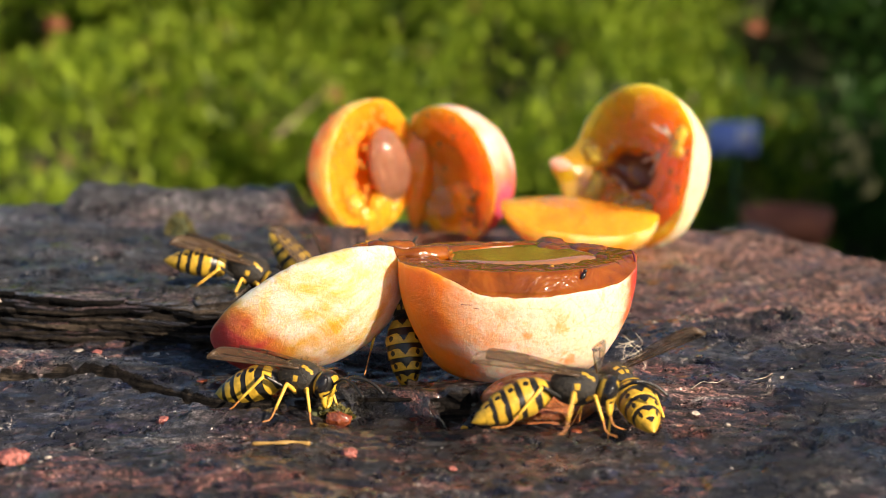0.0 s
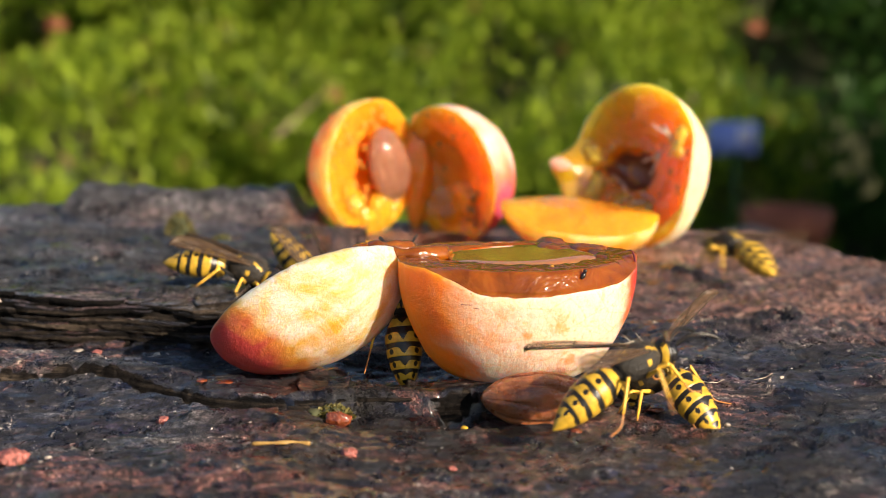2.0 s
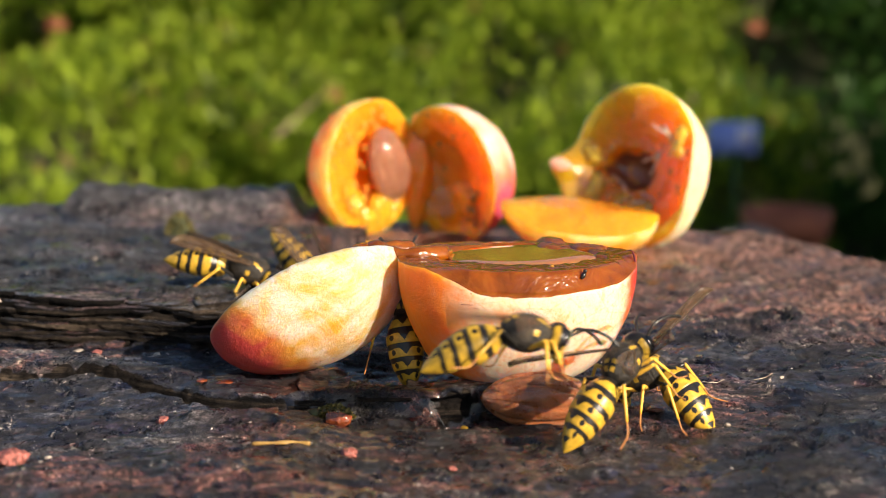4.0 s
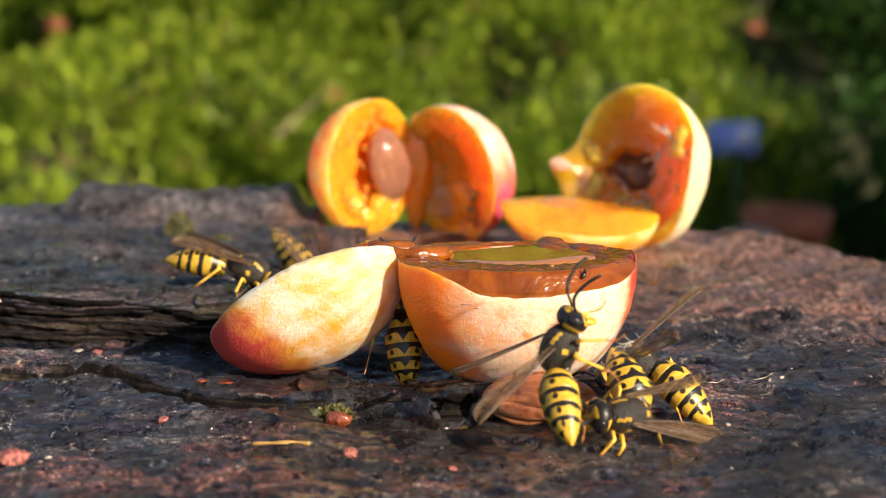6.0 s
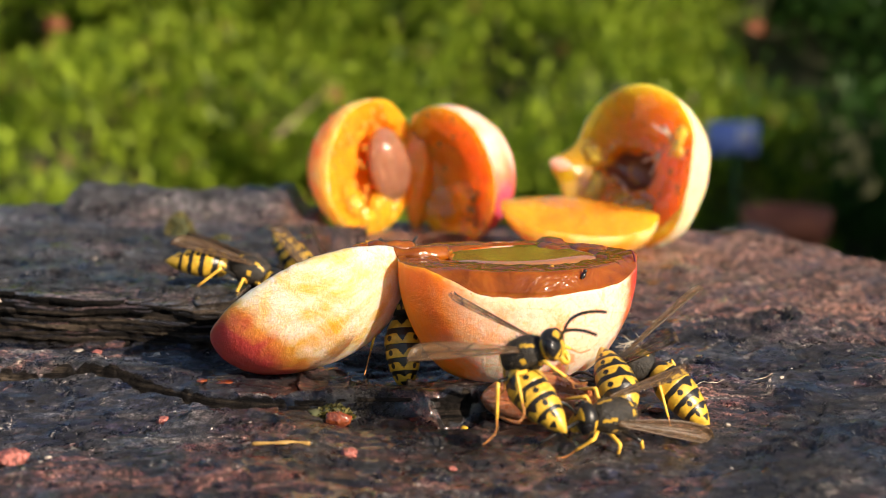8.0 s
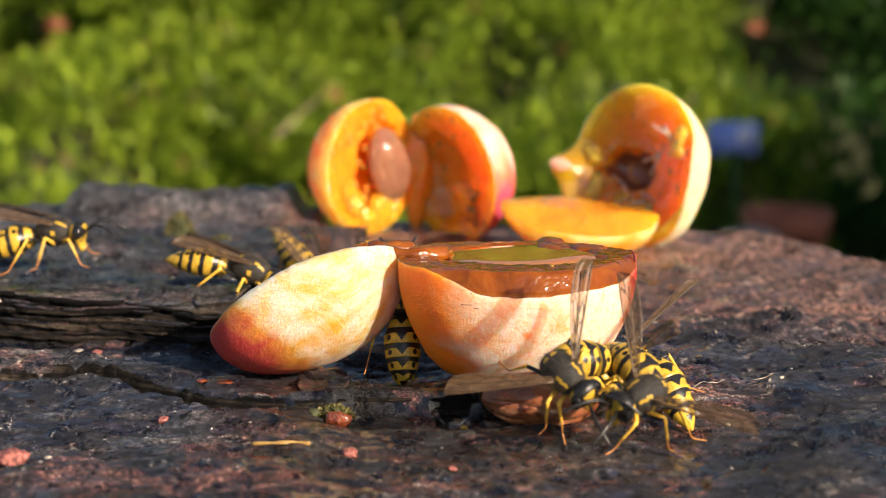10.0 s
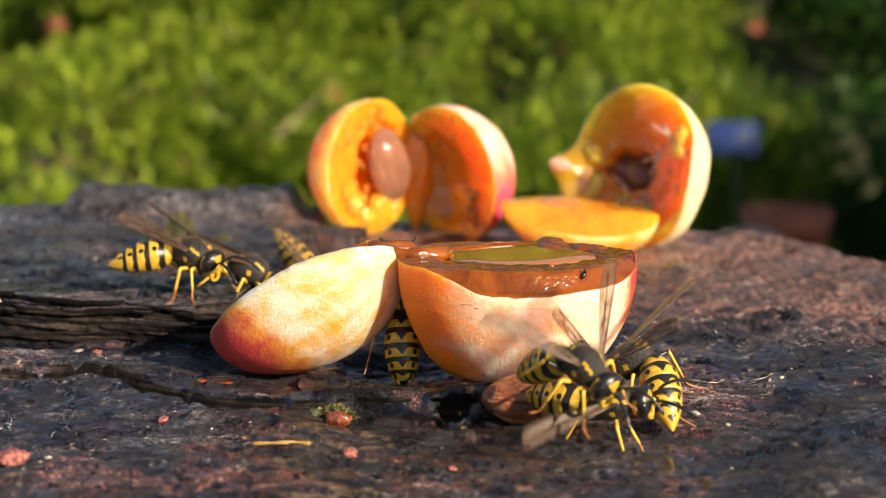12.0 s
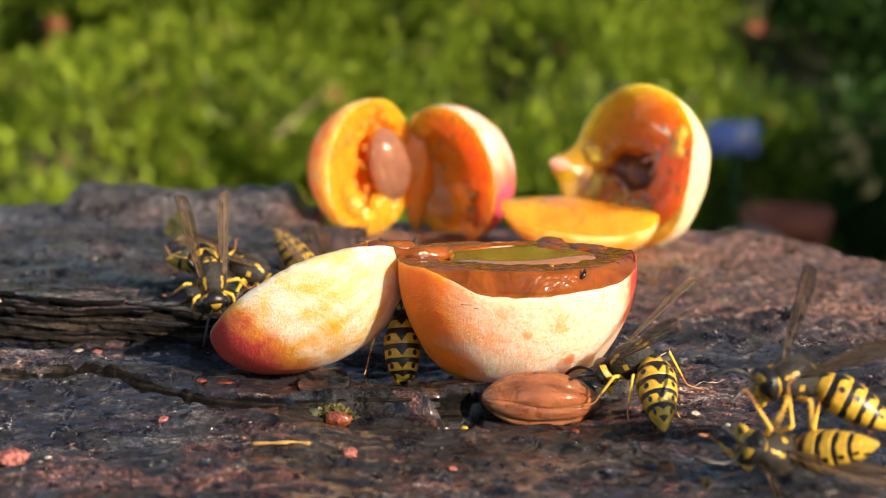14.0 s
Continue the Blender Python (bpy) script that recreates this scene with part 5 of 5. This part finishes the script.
    walk(fighter, [(0, at(14.1, 170.6, 4.2, -10, 1.1, -13.2)), (0.2, at(15.9, 170.5, 4.1, -10.2, -1.1, -5.9)), (0.4, at(17.8, 170.4, 3.4, -1.2, -3.3, 22.1)),
        (0.6, at(19, 170.5, 4.1, -0.3, -7.3, 26)), (0.8, at(19.5, 170.8, 5.4, -1.7, -15.8, 28.2)), (1, at(20.2, 170.9, 6.2, -1.7, -21.6, 34.9)),
        (1.1, at(19.5, 170.8, 5.6, 7.3, 3.3, -0.6)), (1.2, at(18.5, 170.6, 4.7, -4.7, 28.8, -30.5)), (1.4, at(20.9, 171.8, 5.2, -9.9, 0.3, -15)),
        (1.6, at(20.8, 171.8, 5.4, -10.1, -0.9, -11.7)), (1.8, at(21.5, 171.7, 5.1, -10.3, -4, -5.4)), (2, at(20.7, 172, 6.5, -1.7, -13.7, 29.2)),
        (2.2, at(21.2, 171.1, 7.3, -5.9, -15.3, 58.3)), (2.4, at(21.5, 170.9, 6, -4.3, -11.6, 59.5)), (2.8, at(21.8, 171, 6.4, -4.3, -11.6, 59.5)),
        (3.2, at(22.4, 171, 6.6, -4.3, -11.6, 59.5)), (3.8, at(20.4, 172.9, 5.7, -3.3, -18.6, 54.4)), (4.4, at(16.7, 172.2, 7.7, -9.1, -37, 51)),
        (5.3, at(12.5, 169, 9.9, 20, -26, -18)), (5.5, at(12.5, 169, 9.9, 20, -26, -18)), (6, at(12.2, 169, 8.7, 40, -70.7, -24.1)),
        (6.5, at(14.3, 169, 9.7, 33.7, -46.5, -28.6)), (7, at(9.6, 169, 8, 16.9, -20.9, -33.5)), (7.5, at(8.4, 169, 6.2, 15.4, -10.9, -29.2)),
        (8, at(8.6, 169, 8, 20.8, -29.3, -29.3)), (8.2, at(8.6, 169, 8, 20.8, -29.3, -29.3)), (10.3, at(13.9, 169.5, 5.8, 44.6, 29.1, -47.2)),
        (10.5, at(14.5, 169.5, 5.5, 44.6, 29.1, -47.2)), (11, at(8.8, 162, 2.5, 15.9, 17, -74.7)), (11.5, at(13.9, 161, 11.5, 19.3, 61, -121.2)),
        (11.75, at(14.4, 164.5, 9.3, 24.3, 41, -80)), (12, at(14.8, 168, 7.1, 13.3, 23, -48.6)), (12.5, at(18.3, 161, 3.2, 20.6, 9.2, -52.8)),
        (13, at(25.9, 160, 1.5, 68, 11.2, -42.6)), (13.25, at(29.7, 160.4, 4.2, 25.4, 27.2, -101)), (13.5, at(33.5, 160.8, 6.9, -10.8, 1.6, -154.2)),
        (14, at(35.6, 162.5, 7.1, -18.1, -1.9, -152))])
    walk(fighter_parts["abdomen"], [(0, WAIST @ pose(0, 0, 0, -3.9, -19.8, 22.4)), (0.2, WAIST @ pose(0, 0, 0, -2.8, -17.5, 18.1)), (0.4, WAIST @ pose(0, 0, 0, 0.1, -12.1, -0.5)),
        (0.6, WAIST @ pose(0, 0, 0, 0.3, -11.5, -3.3)), (0.8, WAIST @ pose(0, 0, 0, 0.3, -10, -3.1)), (1, WAIST @ pose(0, 0, 0, 0.5, -7.5, -7.4)),
        (1.1, WAIST @ pose(0, 0, 0, -0.6, -7.3, 9)), (1.2, WAIST @ pose(0, 0, 0, -1.6, -13.5, 13.8)), (1.4, WAIST @ pose(0, 0, 0, -0.3, -1.5, 20.8)),
        (1.6, WAIST @ pose(0, 0, 0, -4.6, -28, 18.3)), (1.8, WAIST @ pose(0, 0, 0, -2.6, -24, 12.2)), (2, WAIST @ pose(0, 0, 0, 0.8, -15.9, -5.8)),
        (2.2, WAIST @ pose(0, 0, 0, 7, -21.5, -35.7)), (2.4, WAIST @ pose(0, 0, 0, 6.4, -19, -37.1)), (2.8, WAIST @ pose(0, 0, 0, 6.5, -18.4, -38.8)),
        (3.2, WAIST @ pose(0, 0, 0, 6.8, -19.3, -38.5)), (3.8, WAIST @ pose(0, 0, 0, 2.7, -16, -19)), (4.4, WAIST @ pose(0, 0, 0, 1.6, -14.7, -12.6)),
        (4.85, WAIST @ pose(0, 0, 0, 0.5, -34.4, 31.8)), (5.3, WAIST @ pose(0, 0, 0, -20.4, -46.2, 89.4)), (5.5, WAIST @ pose(0, 0, 0, -20.4, -46.2, 89.4)),
        (6, WAIST @ pose(0, 0, 0, 2.2, 0.9, 61.7)), (6.5, WAIST @ pose(0, 0, 0, 3.9, -12.9, 74.6)), (7, WAIST @ pose(0, 0, 0, -37.6, -43.4, 128.7)),
        (7.5, WAIST @ pose(0, 0, 0, -44.5, -26.5, 142)), (8, WAIST @ pose(0, 0, 0, -31.5, -46.6, 122.6)), (8.2, WAIST @ pose(0, 0, 0, -31.5, -46.6, 122.6)),
        (8.725, WAIST @ pose(0, 0, 0, -24.8, -36.7, 160.2)), (9.25, WAIST @ pose(0, 0, 0, -12.8, -31.7, -164.4)), (9.775, WAIST @ pose(0, 0, 0, 0.3, -33.3, -129.3)),
        (10.3, WAIST @ pose(0, 0, 0, 10.3, -41.1, -93.2)), (10.5, WAIST @ pose(0, 0, 0, 10.3, -41.1, -93.2)), (10.75, WAIST @ pose(0, 0, 0, -10.2, -8.4, -51.4)),
        (11, WAIST @ pose(0, 0, 0, -5.2, 28.8, -17.6)), (11.5, WAIST @ pose(0, 0, 0, 4.5, -39.9, -41.6)), (12, WAIST @ pose(0, 0, 0, 2.3, -42.6, 8.7)),
        (12.5, WAIST @ pose(0, 0, 0, -9.8, 12.9, 7.8)), (12.75, WAIST @ pose(0, 0, 0, -4.8, -8.1, -31.4)), (13, WAIST @ pose(0, 0, 0, 13.4, -20.6, -75.4)),
        (13.5, WAIST @ pose(0, 0, 0, 8.9, -8.6, -54.4)), (14, WAIST @ pose(0, 0, 0, -0.3, -8.4, -48.5))])
    walk(gnawer, [(0, at(19.4, 181.3, 1.8, -0.5, 15, 118.8)), (0.4, at(19.4, 181.3, 1.8, -0.5, 15, 118.8)), (0.8, at(19.6, 183.3, 1.6, -0.5, 15, 118.8)),
        (0.95, at(19.8, 185.3, 1.6, -0.5, 15, 118.8)), (1.05, at(20.1, 185.4, 1.7, -0.6, 14.7, 123)), (1.2, at(20.6, 182.4, 2.1, -0.7, 13.9, 129.8)),
        (1.4, at(21.7, 183.4, 2.0, -0.7, 13.9, 129.8)), (1.6, at(23.0, 183.4, 2.2, -5.6, 24.8, 135.7)), (1.9, at(23.4, 182.4, 2.3, -11.6, 29.9, 143.4)),
        (2.2, at(23.8, 180.5, 2.8, -11.6, 30.8, 147.1)), (3.2, at(23.6, 180.5, 2.8, -11.6, 30.8, 147.1)), (5.3, at(21.5, 181.6, 3.5, -12.2, 22.9, 158.4)),
        (6.5, at(21.7, 181.6, 3.5, -12.2, 22.9, 158.4)), (8.2, at(21.4, 181.6, 3.4, -12.2, 22.9, 158.4)), (10.3, at(21.1, 180.8, 4.3, -11.8, 24.4, 161.7)),
        (11, at(21.2, 180.8, 4.5, -11.8, 24.4, 161.7)), (12.5, at(21.3, 180.8, 4.5, -11.8, 24.4, 161.7)), (14, at(21.3, 180.8, 4.5, -11.8, 24.4, 161.7))])
    walk(gnawer_parts["abdomen"], [(0, WAIST @ pose(0, 0, 0, 4.2, -26.5, -17.6)), (0.4, WAIST @ pose(0, 0, 0, 4.9, -33.9, -15.9)), (0.8, WAIST @ pose(0, 0, 0, 5.7, -43.7, -14.3)), (0.95, WAIST @ pose(0, 0, 0, 1.7, -11.2, -17.4)),
        (1.05, WAIST @ pose(0, 0, 0, 0.1, -2.6, -4.4)), (1.2, WAIST @ pose(0, 0, 0, -0.2, -1.4, 12.5)), (1.4, WAIST @ pose(0, 0, 0, 0.1, 0.5, 20.9)), (1.6, WAIST @ pose(0, 0, 0, -1.2, -34, 3.8)),
        (1.9, WAIST @ pose(0, 0, 0, 17, -53.1, -33.3)), (2.2, WAIST @ pose(0, 0, 0, 31.2, -60.6, -51.1)), (3.2, WAIST @ pose(0, 0, 0, 31.2, -60.6, -51.1)), (5.3, WAIST @ pose(0, 0, 0, 15.9, -51.5, -32.2)),
        (6.5, WAIST @ pose(0, 0, 0, 17.3, -52.4, -34.4)), (8.2, WAIST @ pose(0, 0, 0, 18.1, -52.8, -35.5)), (10.3, WAIST @ pose(0, 0, 0, 29.3, -43.3, -66.7)), (11, WAIST @ pose(0, 0, 0, 30.7, -39.9, -74.1)),
        (12.5, WAIST @ pose(0, 0, 0, 32.1, -35.2, -84.4)), (14, WAIST @ pose(0, 0, 0, 32.1, -33.2, -87.9))])
    walk(comer, [(0, at(-92.3, 238.7, 7.6, -10.3, -0.5, -2.9)), (8.2, at(-90.7, 241.1, 7.6, -10.3, -0.5, -2.9)), (9.6, at(-61.6, 232.7, 10.5, -10.3, -2.9, 0.5)),
        (10.3, at(-49.6, 226, 11.3, 10.6, -2.8, -15.6)), (10.5, at(-46.4, 226, 11.3, 10.6, -2.8, -15.6)), (11, at(-40.9, 221, 12.2, 10.6, -2.8, -15.6)),
        (11.5, at(-37.9, 217, 11.9, 12.6, 2.2, -23.1)), (12, at(-33, 214, 10.5, 13.3, 9.2, -33.9)), (12.5, at(-31.8, 213, 10.1, 11.6, 18, -36.9)),
        (13, at(-31, 212, 9.7, 9.6, 30.9, -40.2)), (13.5, at(-30.4, 211, 8.9, 7.2, 41.1, -57.4)), (14, at(-30, 210, 8.2, 4, 50.3, -71.4))])
    walk(comer_parts["abdomen"], [(0, WAIST @ pose(0, 0, 0, 0, 0, 0)), (8.2, WAIST @ pose(0, 0, 0, -0.3, -11.9, 2.9)), (9.6, WAIST @ pose(0, 0, 0, 0, -15.5, 0)),
        (10.3, WAIST @ pose(0, 0, 0, 3.9, -2, 30.6)), (10.5, WAIST @ pose(0, 0, 0, 3.9, -2, 30.6)), (11, WAIST @ pose(0, 0, 0, 3.9, -2, 30.6)),
        (11.5, WAIST @ pose(0, 0, 0, 0.6, -2.1, 35)), (12, WAIST @ pose(0, 0, 0, -3.3, -2.8, 43)), (12.5, WAIST @ pose(0, 0, 0, -6.3, -15.1, 37.8)),
        (13, WAIST @ pose(0, 0, 0, -5, -32.7, 35.8)), (13.5, WAIST @ pose(0, 0, 0, -5.4, -37.2, 26.7)), (14, WAIST @ pose(0, 0, 0, -6.3, -47, 12.2))])
    walk(feeder, [(0, at(-26.6, 221.9, 6.8, 0.5, 16.2, -12.6)), (2, at(-26.6, 221.8, 6.8, 0.5, 16.2, -12.6)), (5, at(-26.6, 221.9, 6.8, 0.4, 17.3, -12.8)),
        (7.5, at(-26.4, 221.9, 6.8, 0.5, 16.2, -12.6)), (11, at(-26.4, 221.9, 6.8, 0.5, 16.2, -12.6)), (14, at(-26.4, 221.8, 6.7, 0.4, 17.9, -12.9))])
    walk(feeder_parts["abdomen"], [(0, WAIST @ pose(0, 0, 0, -0.4, -6, 7.7)), (2, WAIST @ pose(0, 0, 0, -0.5, -7.7, 8.1)), (5, WAIST @ pose(0, 0, 0, -0.4, -6, 7.7)), (7.5, WAIST @ pose(0, 0, 0, -0.5, -6.6, 7.8)),
        (11, WAIST @ pose(0, 0, 0, -0.3, -4.9, 7.4)), (14, WAIST @ pose(0, 0, 0, -0.4, -6.5, 7.8))])
    walk(hider, [(0, at(-17.5, 231.7, 1.8, -5.7, 42.5, -37.4)), (3, at(-17.4, 231.6, 1.8, -5.7, 42.5, -37.4)), (7, at(-17.4, 231.6, 1.8, -5.7, 42.5, -37.4)),
        (14, at(-17.2, 231.6, 1.7, -5.7, 42.5, -37.4))])
    walk(hider_parts["abdomen"], [(0, WAIST @ pose(0, 0, 0, 0.1, 2.9, 4)), (3, WAIST @ pose(0, 0, 0, 0.1, 3.7, 3.3)), (7, WAIST @ pose(0, 0, 0, 0.1, 5.1, 2.2)), (14, WAIST @ pose(0, 0, 0, 0.1, 6.4, 1.1))])
    walk(lurker, [(0, at(-5.1, 196.3, 8.4, -2.8, -41, 93.9)), (0.8, at(-5.0, 196.3, 8.4, -2.8, -41, 93.9)), (1.6, at(-5.1, 196.3, 8.6, -2.8, -41, 93.9)),
        (3, at(-5.1, 196.3, 8.5, -2.8, -41, 93.9)), (6, at(-5.1, 196.3, 8.5, -2.8, -41, 93.9)), (7.5, at(-5.1, 196.3, 8.4, -2.8, -41, 93.9)),
        (11, at(-5.1, 196.3, 8.5, -2.8, -41, 93.9)), (14, at(-5.1, 196.3, 8.4, -2.8, -41, 93.9))])
    walk(lurker_parts["abdomen"], [(0, WAIST @ pose(0, 0, 0, -0.8, -26.9, 3.4)), (0.8, WAIST @ pose(0, 0, 0, -1.1, -26.8, 4.7)), (1.6, WAIST @ pose(0, 0, 0, -0.2, -27, 0.8)), (3, WAIST @ pose(0, 0, 0, -1.3, -26.8, 5.3)),
        (6, WAIST @ pose(0, 0, 0, -0.5, -26.9, 2.1)), (7.5, WAIST @ pose(0, 0, 0, -0.2, -27, 0.8)), (11, WAIST @ pose(0, 0, 0, 0.3, -27, -1.1)), (14, WAIST @ pose(0, 0, 0, 0.3, -27, -1.1))])
    gait(roamer_parts, [(0.3, 1.0, 0.15), (5.3, 8.3, 0.23), (10.3, 14.0, 0.17)])
    gait(fighter_parts, [(0.1, 2.4, 0.14), (4.4, 8.3, 0.21), (10.3, 14.0, 0.16)])
    gait(gnawer_parts, [(0.6, 2.2, 0.2), (5.5, 8.0, 0.5), (10.5, 13.5, 0.6)], 7, -38)
    gait(comer_parts, [(8.2, 12.6, 0.16), (12.8, 14.0, 0.25)])
    wings(roamer_parts, [(0.0, 8, -3), (0.8, 12, 2), *beat(0.95, 4.45), (4.7, 50, 10), (5.3, 16, 2), (6.0, 14, 0), (7.0, 14, 2), (8.2, 18, 2),
                         (9.5, 60, 25), (10.3, 70, 20), *beat(10.5, 13.2, 30, 8, 50), (13.5, 50, 30), (14.0, 40, 35)])
    wings(fighter_parts, [(0.0, 12, 3, 8), (0.6, 12, 8, 12), (1.0, 16, 14, 20), (1.2, 25, 30, 35), (1.5, 14, 8, 14), (2.2, 30, 12, 24), (3.2, 34, 10, 26), (4.6, 40, 30), (5.3, 30, 44, 20), (5.6, 22, 55, 20),
                          (5.9, 30, 35, 30), (6.3, 22, 48, 14), (6.9, 30, 30, 20), (7.2, 40, 42, 30), (8.2, 36, 28, 30), (9.5, 60, 15), *beat(10.3, 13.2, 34, 10, 48), (13.5, 55, 30), (14.0, 50, 36)])


motions()
